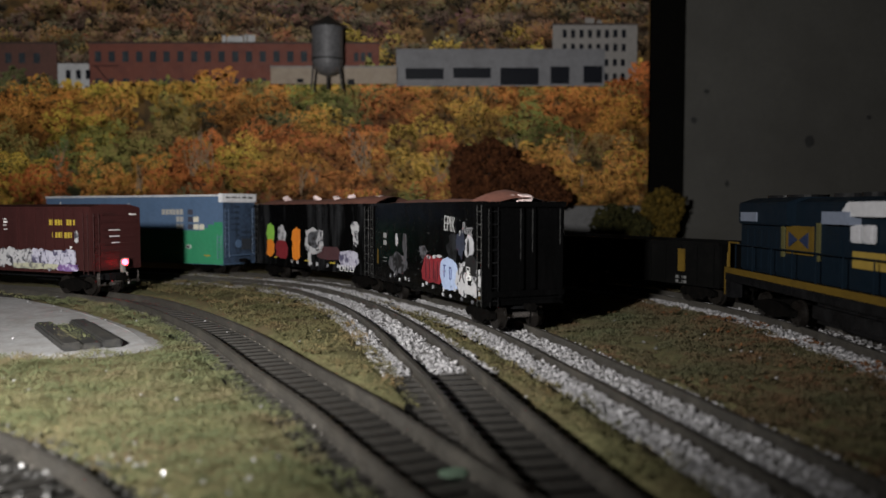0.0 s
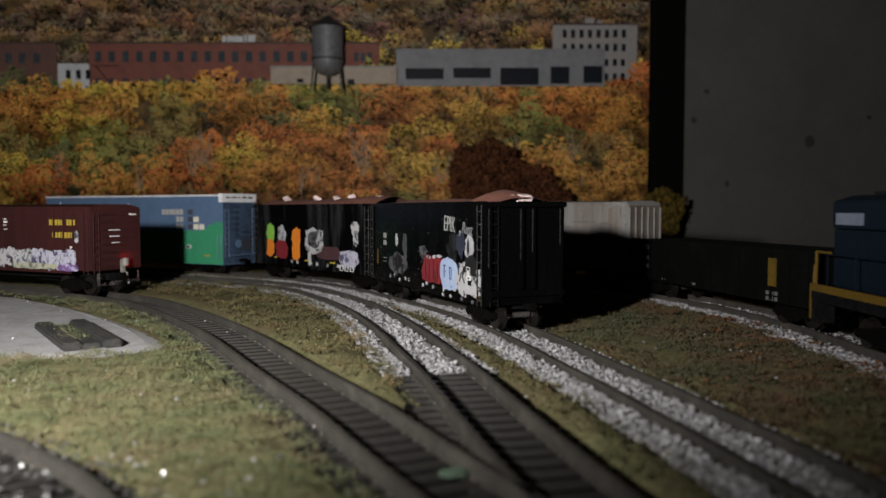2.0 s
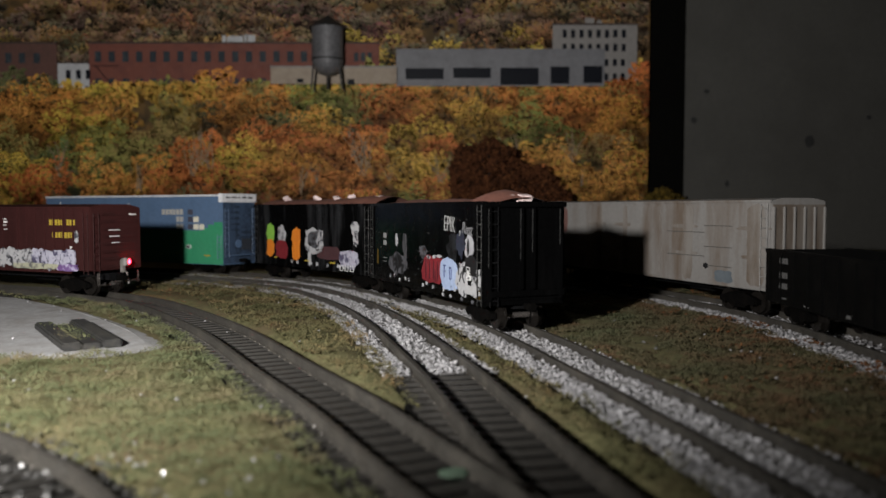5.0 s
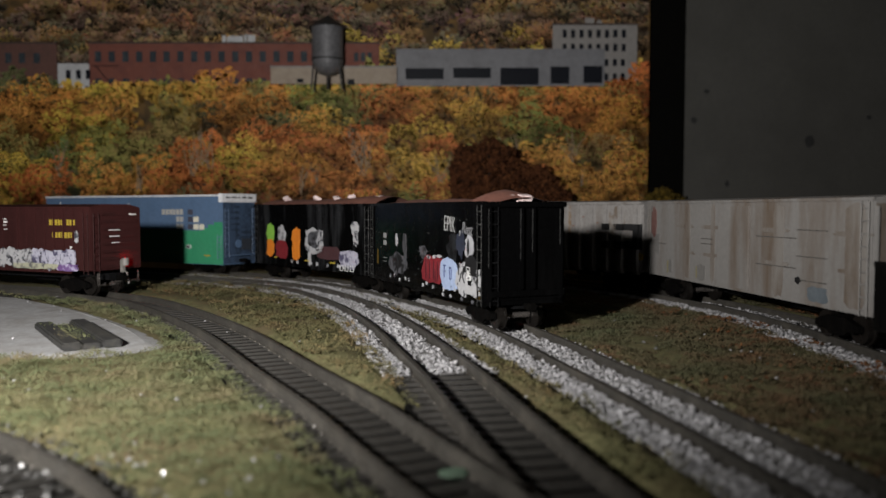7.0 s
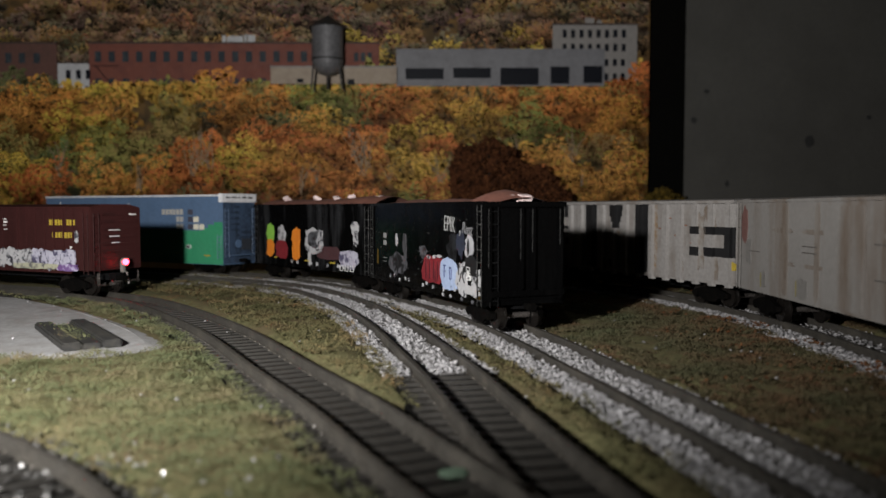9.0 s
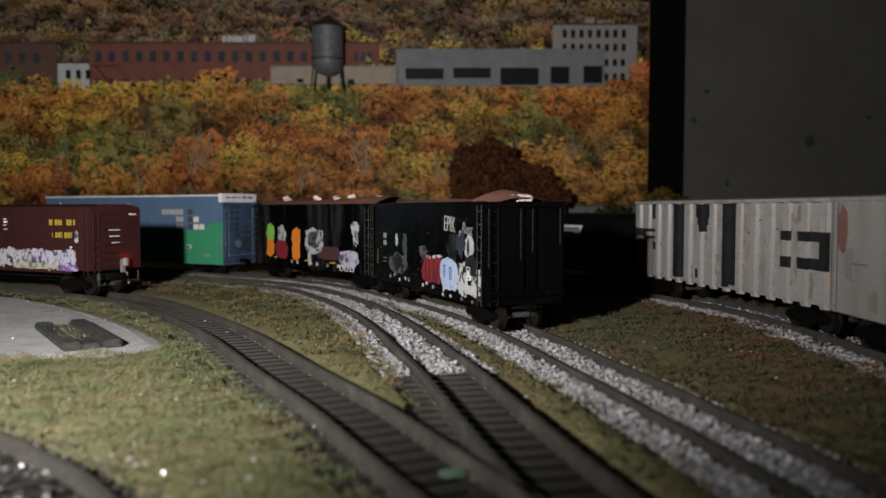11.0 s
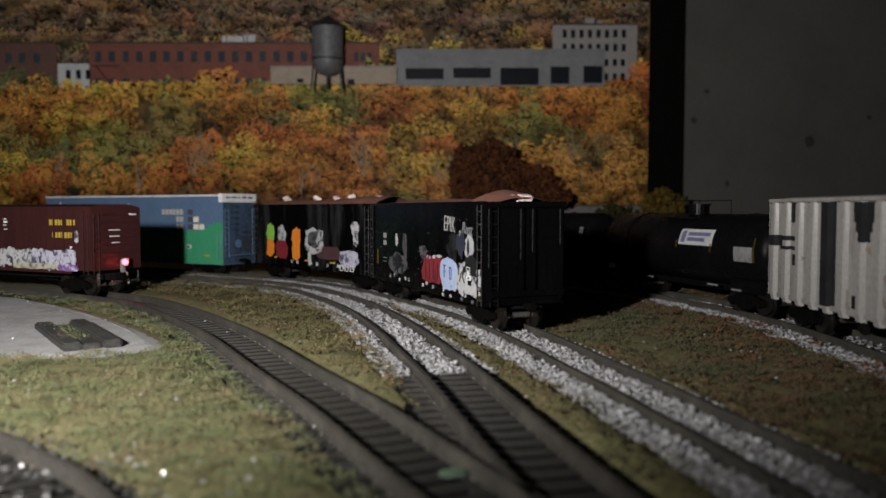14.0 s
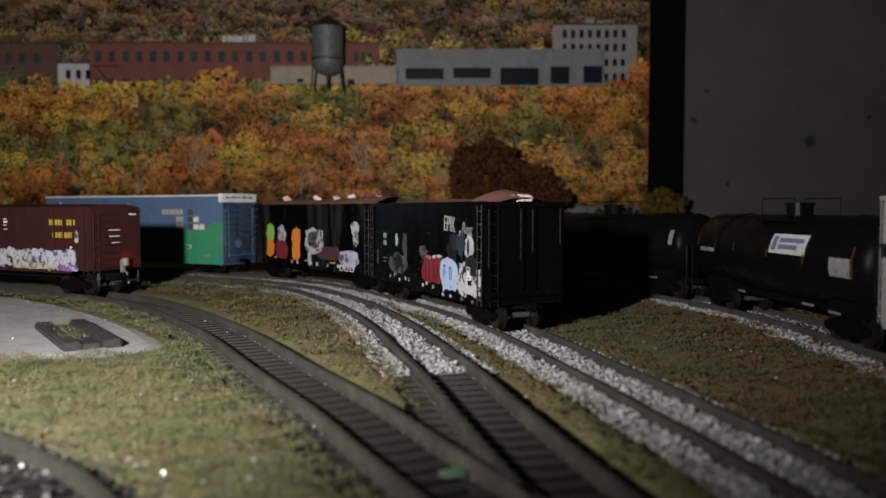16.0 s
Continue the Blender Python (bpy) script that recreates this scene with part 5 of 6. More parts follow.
        for k in range(26):
            blob(car, y - 0.0002, rng.uniform(-0.066, 0.068), rng.uniform(0.014, 0.050), 0.00022, 0.00030, M_GLINT_CHIP_GREY, k, "paint_chip", rag=0.5, n=6)
    else:
        for x, mat_a, mat_b, k in ((-0.0515, P_SPRAY_GREEN, P_SPRAY_ORANGE, 1), (-0.0345, P_SPRAY_WHITE, P_SPRAY_RED, 2), (-0.0140, P_SPRAY_ORANGE, P_SPRAY_ORANGE, 3)):
            blob(car, y, x, 0.0335 - 0.0012 * k, 0.0058, 0.0070, mat_a, 40 + k, label="abstract sprayed colour patch", rag=0.3)
            blob(car, y, x, 0.0225 - 0.0005 * k, 0.0052 if k != 2 else 0.0085, 0.0062, mat_b, 50 + k, rag=0.25, lift=0.0004, box_like=0.5)
        blob(car, y, 0.010, 0.0285, 0.0120, 0.0085, P_SPRAY_WHITE, 61, label="white and grey graffiti", rag=0.3, box_like=0.5)
        blob(car, y, 0.009, 0.0295, 0.0066, 0.0056, P_SPRAY_GREY, 62, rag=0.4, lift=0.0005)
        blob(car, y, 0.004, 0.0170, 0.0020, 0.0050, P_SPRAY_WHITE, 63, rag=0.3)
        blob(car, y, 0.028, 0.0215, 0.014, 0.0042, paint("dull_maroon_spray", (0.055, 0.025, 0.028)), 64, rag=0.3, box_like=0.6)
        blob(car, y, 0.0525, 0.0185, 0.0105, 0.0056, P_SPRAY_LILAC, 65, label="lilac graffiti edged in white", rag=0.25, box_like=0.5, lift=0.0004)
        blob(car, y, 0.0595, 0.0375, 0.0042, 0.0046, P_SPRAY_WHITE, 66, rag=0.35)
        blob(car, y, 0.0600, 0.0310, 0.0026, 0.0040, P_SPRAY_WHITE, 67, rag=0.35)
        side_marks(car, y - 0.0003, [(0.042 + d, 0.046 + d, 0.0112, 0.0116) for d in (0, 0.006, 0.012)] + [(0.042 + d, 0.046 + d, 0.0142, 0.0146) for d in (0, 0.006, 0.012)] + [(0.042 + d, 0.0424 + d, 0.0112, 0.0146) for d in (0, 0.0036, 0.006, 0.0096, 0.012, 0.0156)], P_WHITE, label="white data boxes")
        side_marks(car, y - 0.0002, [(-0.046, -0.042, 0.0152, 0.0162), (-0.002, 0.004, 0.0148, 0.0158), (0.030, 0.036, 0.0150, 0.0160)], P_YELLOW, "reflector", "small yellow reflector")
        for x in (-0.020, -0.012, 0.006, 0.014, 0.027, 0.040, 0.052):
            blob(car, y - 0.0003, x, 0.0138, 0.0011, 0.0011, P_SPRAY_WHITE, int(x * 1000) % 13, rag=0.5)
    underframe(car, L)
    for s in (-1, 1):
        coupler(car, s * (L / 2 + 0.001), s)
        truck(car, s * (L / 2 - 0.0170))
    return car


# ---- the moving freight train ----
def low_gon():
    car = thing("gondola_car", "low black gondola with a yellow stripe and white data boxes", "gondola", "moving train")
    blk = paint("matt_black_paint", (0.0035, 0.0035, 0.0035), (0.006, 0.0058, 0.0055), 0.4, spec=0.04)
    L, w, top = 0.164, 0.0172, 0.0318
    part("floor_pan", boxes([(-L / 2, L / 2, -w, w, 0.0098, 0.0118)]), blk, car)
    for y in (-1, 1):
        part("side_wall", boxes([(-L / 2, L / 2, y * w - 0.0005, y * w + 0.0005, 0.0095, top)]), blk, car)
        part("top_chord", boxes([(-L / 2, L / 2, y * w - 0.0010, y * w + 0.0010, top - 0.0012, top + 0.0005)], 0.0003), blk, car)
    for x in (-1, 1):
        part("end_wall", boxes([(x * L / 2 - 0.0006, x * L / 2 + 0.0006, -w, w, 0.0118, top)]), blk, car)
        coupler(car, x * L / 2, x)
        truck(car, x * (L / 2 - 0.021))
    rib = part("side_post", boxes([(-0.0006, 0.0006, -0.0008, 0.0005, 0.0105, top - 0.001)], 0.0002), blk, car)
    share("side_post", rib, car, [(-L / 2 + 0.004 + i * (L - 0.008) / 13, y * (w + 0.0002), 0) for i in range(14) for y in (-1, 1)])
    side_marks(car, -w - 0.0004, [(0.0525, 0.0572, 0.0165, 0.0285)], P_DIM_YELLOW, "stripe", "yellow upright stripe", 0.0010)
    side_marks(car, -w - 0.0003, [(0.0500 + 0.003 * i, 0.0522 + 0.003 * i, z, z + 0.0016) for i in range(3) for z in (0.0102, 0.0126)] + [(-0.068 + 0.002 * i, -0.0664 + 0.002 * i, z, z + 0.0024) for i in range(4) for z in (0.0160, 0.0205, 0.0265)]
               + [(-0.066, -0.061, 0.0118, 0.0124), (-0.045, -0.041, 0.0108, 0.0114), (-0.012, -0.009, 0.0108, 0.0120)], paint("dim_white_stencil", (0.10, 0.10, 0.10)), label="white data bars")
    underframe(car, L)
    return car


def white_smooth():
    car = thing("refrigerator_car", "white smooth-sided refrigerator car stained with brown rust", "boxcar", "moving train")
    wht = paint("rust_stained_white", (0.190, 0.183, 0.177), (0.115, 0.088, 0.068), 0.55, blot=42, blot_stretch=(1, 1, 0.14), dirt_from=0.50, dirt_to=0.68, vary=0.08)
    grime = paint("brown_grime", (0.112, 0.088, 0.070), (0.185, 0.172, 0.16), 0.7, blot=150, blot_stretch=(1, 1, 0.16), dirt_from=0.36, dirt_to=0.62)
    L, w = 0.193, 0.0162
    shell("body", car, L, w, 0.0118, 0.0532, 0.0545, wht)
    part("door", boxes([(-0.012, 0.016, -w - 0.0009, -w + 0.0003, 0.0130, 0.0510)], 0.0004), wht, car)
    part("roof_edge", boxes([(-L / 2, L / 2, -w - 0.0006, -w + 0.0004, 0.0524, 0.0536)]), wht, car)
    for x, wd, k in ((L / 2 - 0.009, 0.0060, 1), (L / 2 - 0.058, 0.0040, 2), (L / 2 - 0.142, 0.0030, 3), (-0.018, 0.0020, 7)):
        blob(car, -w, x, 0.0325, wd, 0.0192, grime, k, "rust_streak", "brown rust streak down the side", rag=0.12, box_like=0.8, lift=0.00015)
        blob(car, -w, x - 0.002, 0.0405, 0.010, 0.0010, grime, k + 5, "rust_streak", rag=0.3, box_like=0.6, lift=0.0002)
        blob(car, -w, x - 0.001, 0.0268, 0.009, 0.0009, grime, k + 9, "rust_streak", rag=0.3, box_like=0.6, lift=0.0002)
    blob(car, -w, -L / 2 + 0.0085, 0.0420, 0.0036, 0.0085, paint("faded_red_mark", (0.13, 0.065, 0.058), (0.17, 0.13, 0.12)), 14, "faded_mark", "faded red mark", rag=0.2, lift=0.0002)
    blob(car, -w, L / 2 - 0.0305, 0.0165, 0.0060, 0.0030, paint("faded_blue_mark", (0.10, 0.118, 0.135), (0.15, 0.16, 0.165)), 15, "faded_mark", "faded blue mark", rag=0.2, box_like=0.9, lift=0.0002)
    blob(car, -w, L / 2 - 0.0435, 0.0210, 0.0018, 0.0014, P_BLACKPAINT, 16, "drain", lift=0.0003)
    side_marks(car, -w, [(L / 2 - 0.045, L / 2 - 0.025, z, z + 0.0004) for z in (0.0410, 0.0305, 0.0210)] + [(L / 2 - 0.075, L / 2 - 0.045, z, z + 0.0004) for z in (0.0375, 0.0255)] + [(-0.03, -0.018, z, z + 0.0004) for z in (0.0345, 0.0320)]
               + [(-0.082 + 0.004 * i, -0.079 + 0.004 * i, 0.030, 0.0305) for i in range(3)], paint("grey_seam", (0.08, 0.075, 0.07)), "seam", "dark seams in the side")
    for k, (x, z, rx, rz) in enumerate(((-0.066, 0.0185, 0.0022, 0.0036), (-0.030, 0.0175, 0.0050, 0.0042), (-0.083, 0.0300, 0.0030, 0.0060), (0.012, 0.0290, 0.0035, 0.0080))):
        blob(car, -w, x, z, rx, rz, paint("grey_smudge", (0.145, 0.14, 0.135), (0.19, 0.182, 0.175), blot=200), 60 + k, "smudge", rag=0.3, box_like=0.5, lift=0.00022)
    for x, z in ((-0.0345, 0.0175), (-0.069, 0.0180)):
        blob(car, -w, x, z, 0.0006, 0.0034, paint("dull_yellow_mark", (0.18, 0.16, 0.08)), 3, "faded_mark", rag=0.2, n=10, lift=0.0003)
    rust = paint("rust_washed_end", (0.105, 0.082, 0.064), (0.16, 0.145, 0.13), 0.65, blot=90, blot_stretch=(1, 1, 0.2), dirt_from=0.45, dirt_to=0.68)
    part("end_sheet", boxes([(L / 2 - 0.0004, L / 2 + 0.0003, -w + 0.0008, w - 0.0008, 0.0128, 0.0515)]), rust, car, "brown rust-washed end sheet")
    rib = part("end_rib", boxes([(-0.0004, 0.0010, -0.0005, 0.0005, 0.0135, 0.0505)], 0.0002), wht, car)
    share("end_rib", rib, car, [(L / 2, -0.0150 + 0.006 * i, 0) for i in range(6)])
    ladder(car, L / 2 - 0.0035, -w - 0.0008, 0.0118, 0.052, wht, "x", 0.0040, 9)
    ladder(car, -L / 2 + 0.0035, -w - 0.0008, 0.0118, 0.052, wht, "x", 0.0040, 9)
    underframe(car, L)
    for s in (-1, 1):
        coupler(car, s * L / 2, s)
        truck(car, s * (L / 2 - 0.024))
    return car


def white_ribbed():
    car = thing("refrigerator_car", "dirty white ribbed boxcar sprayed with bold black bars", "boxcar", "moving train")
    wht = paint("grubby_white", (0.212, 0.203, 0.198), (0.12, 0.10, 0.085), 0.55, blot=60, blot_stretch=(1, 1, 0.3), dirt_from=0.48, dirt_to=0.72, vary=0.16)
    L, w = 0.173, 0.0166
    shell("body", car, L, w, 0.0125, 0.0532, 0.0545, wht)
    hw, deep = 0.0025, 0.0019
    rib = part("rib", along([(-deep, 0.0135), (-deep, 0.0512), (-deep + 0.0006, 0.0525), (0.0006, 0.0525), (0.0006, 0.0106), (-deep + 0.0009, 0.0106)], -hw, hw), wht, car)
    for v in rib.data.vertices:
        if v.co.y < -0.0004:
            v.co.x *= 0.62
    r = -L / 2
    xs = [r + 0.0042 + 0.01172 * i for i in range(15)]
    share("rib", rib, car, [(x, -w, 0) for x in xs])
    far_rib = part("rib", boxes([(-0.0012, 0.0012, -0.0004, 0.0012, 0.0112, 0.0525)], 0.0005), wht, car)
    share("rib", far_rib, car, [(x, w, 0) for x in xs])
    part("roof_edge", boxes([(-L / 2, L / 2, -w - 0.0020, -w + 0.0004, 0.0522, 0.0537)], 0.0003), wht, car)
    part("sill", boxes([(-L / 2, L / 2, -w - 0.0004, -w + 0.0004, 0.0118, 0.0140)], 0.0002), wht, car)

    def sprayed(x0, x1, z0, z1, label=""):
        """Paint over the panel and over each rib that it crosses."""
        bm = boxes([(x0, x1, -w - 0.0003, -w + 0.0002, z0, z1)])
        for q in xs:
            a, b = max(x0, q - hw), min(x1, q + hw)
            if b - a > 0.0003:
                box(bm, a, b, -w - deep - 0.0003, -w, z0, z1)
        part("sprayed_bar", bm, P_BLACKPAINT, car, label)

    for q in ((r + 0.0445, r + 0.0560, 0.0135, 0.0520), (r + 0.097, r + 0.107, 0.0128, 0.0520)):
        sprayed(*q, "broad black sprayed bar")
    for k in range(4):
        sprayed(r + 0.071 + 0.0013 * k, r + 0.083 - 0.0013 * k, 0.0518 - 0.0034 * (k + 1), 0.0518 - 0.0034 * k)
    for q in ((r + 0.019, r + 0.0265, 0.0440, 0.0520), (r + 0.0205, r + 0.027, 0.0268, 0.0310), (r + 0.0705, r + 0.074, 0.0150, 0.0195),
              (r + 0.0005, r + 0.0265, 0.0366, 0.0384), (r + 0.002, r + 0.015, 0.0340, 0.0366), (r + 0.010, r + 0.0265, 0.0328, 0.0342),
              (r + 0.141, r + 0.1725, 0.0366, 0.0405), (r + 0.141, r + 0.1725, 0.0255, 0.0300), (r + 0.167, r + 0.1725, 0.0300, 0.0366)):
        sprayed(*q)
    y = -w
    blob(car, y, r + 0.155, 0.0440, 0.0040, 0.0080, paint("brown_wash", (0.13, 0.105, 0.085), (0.21, 0.2, 0.19), blot=200, dirt_from=0.42, dirt_to=0.6), 5, "rust_streak", box_like=0.8, lift=0.0003)
    blob(car, y, r + 0.158, 0.0190, 0.0030, 0.0060, paint("brown_wash", (0.13, 0.105, 0.085), (0.21, 0.2, 0.19), blot=200, dirt_from=0.42, dirt_to=0.6), 6, "rust_streak", box_like=0.8, lift=0.0003)
    blob(car, y, r + 0.112, 0.0330, 0.0022, 0.0180, paint("orange_rust", (0.17, 0.115, 0.07), (0.22, 0.205, 0.19), blot=240, dirt_from=0.42, dirt_to=0.58), 7, "rust_streak", box_like=0.8, rag=0.35)
    blob(car, y, r + 0.080, 0.0355, 0.0045, 0.0012, paint("orange_rust", (0.17, 0.115, 0.07), (0.22, 0.205, 0.19), blot=240, dirt_from=0.42, dirt_to=0.58), 8, "rust_streak", rag=0.5)
    blob(car, y, r + 0.085, 0.0180, 0.0020, 0.0050, paint("grey_rust", (0.16, 0.15, 0.15)), 9, "rust_streak", rag=0.4)
    for k, (x, z, rx, rz) in enumerate(((0.028, 0.0300, 0.0035, 0.0010), (0.064, 0.0170, 0.0030, 0.0034), (0.089, 0.0230, 0.0024, 0.0050), (0.120, 0.0250, 0.0030, 0.0030), (0.132, 0.0200, 0.0035, 0.0040), (0.147, 0.0330, 0.0040, 0.0150), (0.012, 0.0230, 0.0020, 0.0008), (0.038, 0.0400, 0.0018, 0.0100))):
        blob(car, y - 0.0002, r + x, z, rx, rz, paint("brown_wash_thin", (0.15, 0.125, 0.105), (0.22, 0.21, 0.2), blot=220, dirt_from=0.40, dirt_to=0.6), 70 + k, "rust_streak", rag=0.4, box_like=0.4, lift=0.0003)
    for k in range(12):
        blob(car, y, r + 0.112 + 0.0042 * k, 0.0240 + 0.024 * ((k * 0.618) % 1), 0.0010, 0.0004, paint("rust_fleck", (0.16, 0.08, 0.055)), k, "rust_fleck", rag=0.6, n=10)
    blob(car, y, r + 0.171, 0.0213, 0.0026, 0.0022, P_YELLOW, 3, "sticker", "small yellow sticker", rag=0.2)
    ladder(car, r + 0.0020, -w - 0.0014, 0.0125, 0.052, wht, "x", 0.0030, 9)
    underframe(car, L)
    for s in (-1, 1):
        coupler(car, s * L / 2, s)
        truck(car, s * (L / 2 - 0.022))
    return car


def tank_car(placard=True):
    car = thing("tank_car", "black tank car with a white placard and yellow bands" if placard else "plain black tank car with a pale end strip", "tank car", "moving train")
    blk = paint("satin_black_paint", (0.0035, 0.0035, 0.004), (0.006, 0.0058, 0.0055), 0.30, spec=0.05)
    L, r, zc = 0.154, 0.0178, 0.0292
    bm = bmesh.new()
    n, prof = 36, [(-L / 2, 0.0)] + [(-L / 2 + 0.007 * (1 - math.cos(a)), r * math.sin(a)) for a in (0.35, 0.7, 1.05, 1.35, 1.5708)] + \
        [(L / 2 - 0.007 * (1 - math.cos(a)), r * math.sin(a)) for a in (1.5708, 1.35, 1.05, 0.7, 0.35)] + [(L / 2, 0.0)]
    rings = [[bm.verts.new((x, rr * math.sin(k / n * 6.2832), zc + rr * math.cos(k / n * 6.2832))) for k in range(n)] if rr else [bm.verts.new((x, 0, zc))] for x, rr in prof]
    for a, b in zip(rings[:-1], rings[1:]):
        for k in range(n):
            q = [a[k % len(a)], a[(k + 1) % n % len(a)], b[(k + 1) % n % len(b)], b[k % len(b)]]
            q = list(dict.fromkeys(q))
            bm.faces.new(q)
    bmesh.ops.recalc_face_normals(bm, faces=bm.faces)
    part("tank", bm, blk, car, smooth=True)
    for x in (-0.046, 0.046):
        bm = bmesh.new()
        rod(bm, (x - 0.0007, 0, zc), (x + 0.0007, 0, zc), r + 0.0004, 36)
        part("band", bm, blk, car)
    dome = rod(bmesh.new(), (0, 0, zc + r - 0.0005), (0, 0, zc + r + 0.0042), 0.0055, 18)
    rod(dome, (0, 0, zc + r + 0.0042), (0, 0, zc + r + 0.0052), 0.0062, 18)
    part("manway", dome, blk, car)
    rail = rods([((x, y, zc + r - 0.002), (x, y, zc + r + 0.0070)) for x in (-0.014, 0.014) for y in (-0.010, 0.010)] + [((-0.014, y, zc + r + 0.0070), (0.014, y, zc + r + 0.0070)) for y in (-0.010, 0.010)], 0.00025)
    part("handrail", rail, M_BLACK, car)
    for y0 in (-0.0125, 0.0065):
        part("platform", boxes([(-0.015, 0.015, y0, y0 + 0.006, zc + r - 0.0028, zc + r - 0.0020)]), blk, car)

    def wrap(x0, x1, a0, a1, mt, name, label="", out=0.0004):
        """A curved patch on the tank's near side between two angles below the top."""
        b = bmesh.new()
        k = 6
        q = [[b.verts.new((x, -(r + out) * math.sin(a0 + (a1 - a0) * i / k), zc + (r + out) * math.cos(a0 + (a1 - a0) * i / k))) for x in (x0, x1)] for i in range(k + 1)]
        for s, t in zip(q[:-1], q[1:]):
            b.faces.new((s[0], s[1], t[1], t[0]))
        bmesh.ops.solidify(b, geom=list(b.faces), thickness=0.0002)
        part(name, b, mt, car, label)

    panel = paint("grey_data_panel", (0.3, 0.3, 0.3), (0.08, 0.08, 0.08), blot=400)
    if placard:
        lilac = paint("blue_grey_print", (0.16, 0.17, 0.30))
        wrap(0.008, 0.036, radians(57), radians(84), P_WHITE, "placard", "white placard with blue-grey bars")
        for a, x1 in ((63, 0.034), (72, 0.030)):
            wrap(0.0155, x1, radians(a), radians(a + 6), lilac, "placard_print", out=0.0007)
        wrap(0.0102, 0.0136, radians(61), radians(80), lilac, "placard_print", out=0.0007)
        wrap(0.053, 0.066, radians(82), radians(104), panel, "data_panel", "grey data panel")
        wrap(-0.062, -0.046, radians(86), radians(92), panel, "data_panel")
        for x, a0, a1 in ((0.0665, 68, 104), (0.0345, 80, 94), (0.0055, 78, 90), (-0.026, 74, 88), (-0.046, 72, 86), (-0.066, 66, 84)):
            wrap(x, x + 0.0010, radians(a0), radians(a1), P_DIM_YELLOW, "yellow_band")
    else:
        wrap(0.0655, 0.0685, radians(62), radians(88), panel, "end_strip", "pale strip near the tank's end")
    bm = boxes([(s * (L / 2 - 0.022) - 0.012, s * (L / 2 - 0.022) + 0.012, -0.0125, 0.0125, 0.0095, 0.0165) for s in (-1, 1)], 0.001)
    box(bm, -L / 2 - 0.002, L / 2 + 0.002, -0.0045, 0.0045, 0.0085, 0.0115)
    part("saddle", bm, blk, car)
    for s in (-1, 1):
        x = s * (L / 2 + 0.0005)
        part("grab_iron", rods([((x, -0.016, 0.0045), (x, -0.016, 0.030)), ((x, -0.016, 0.030), (x, 0.016, 0.030)), ((x, 0.016, 0.030), (x, 0.016, 0.0045))], 0.0004), M_BLACK, car)
    side_marks(car, -0.0126, [(-0.03, -0.024, 0.0105, 0.0116), (0.026, 0.034, 0.0110, 0.0120), (0.045, 0.052, 0.0100, 0.0110)], paint("dull_white_stencil", (0.12, 0.12, 0.12)))
    for s in (-1, 1):
        coupler(car, s * (L / 2 + 0.001), s)
        truck(car, s * (L / 2 - 0.022))
    return car


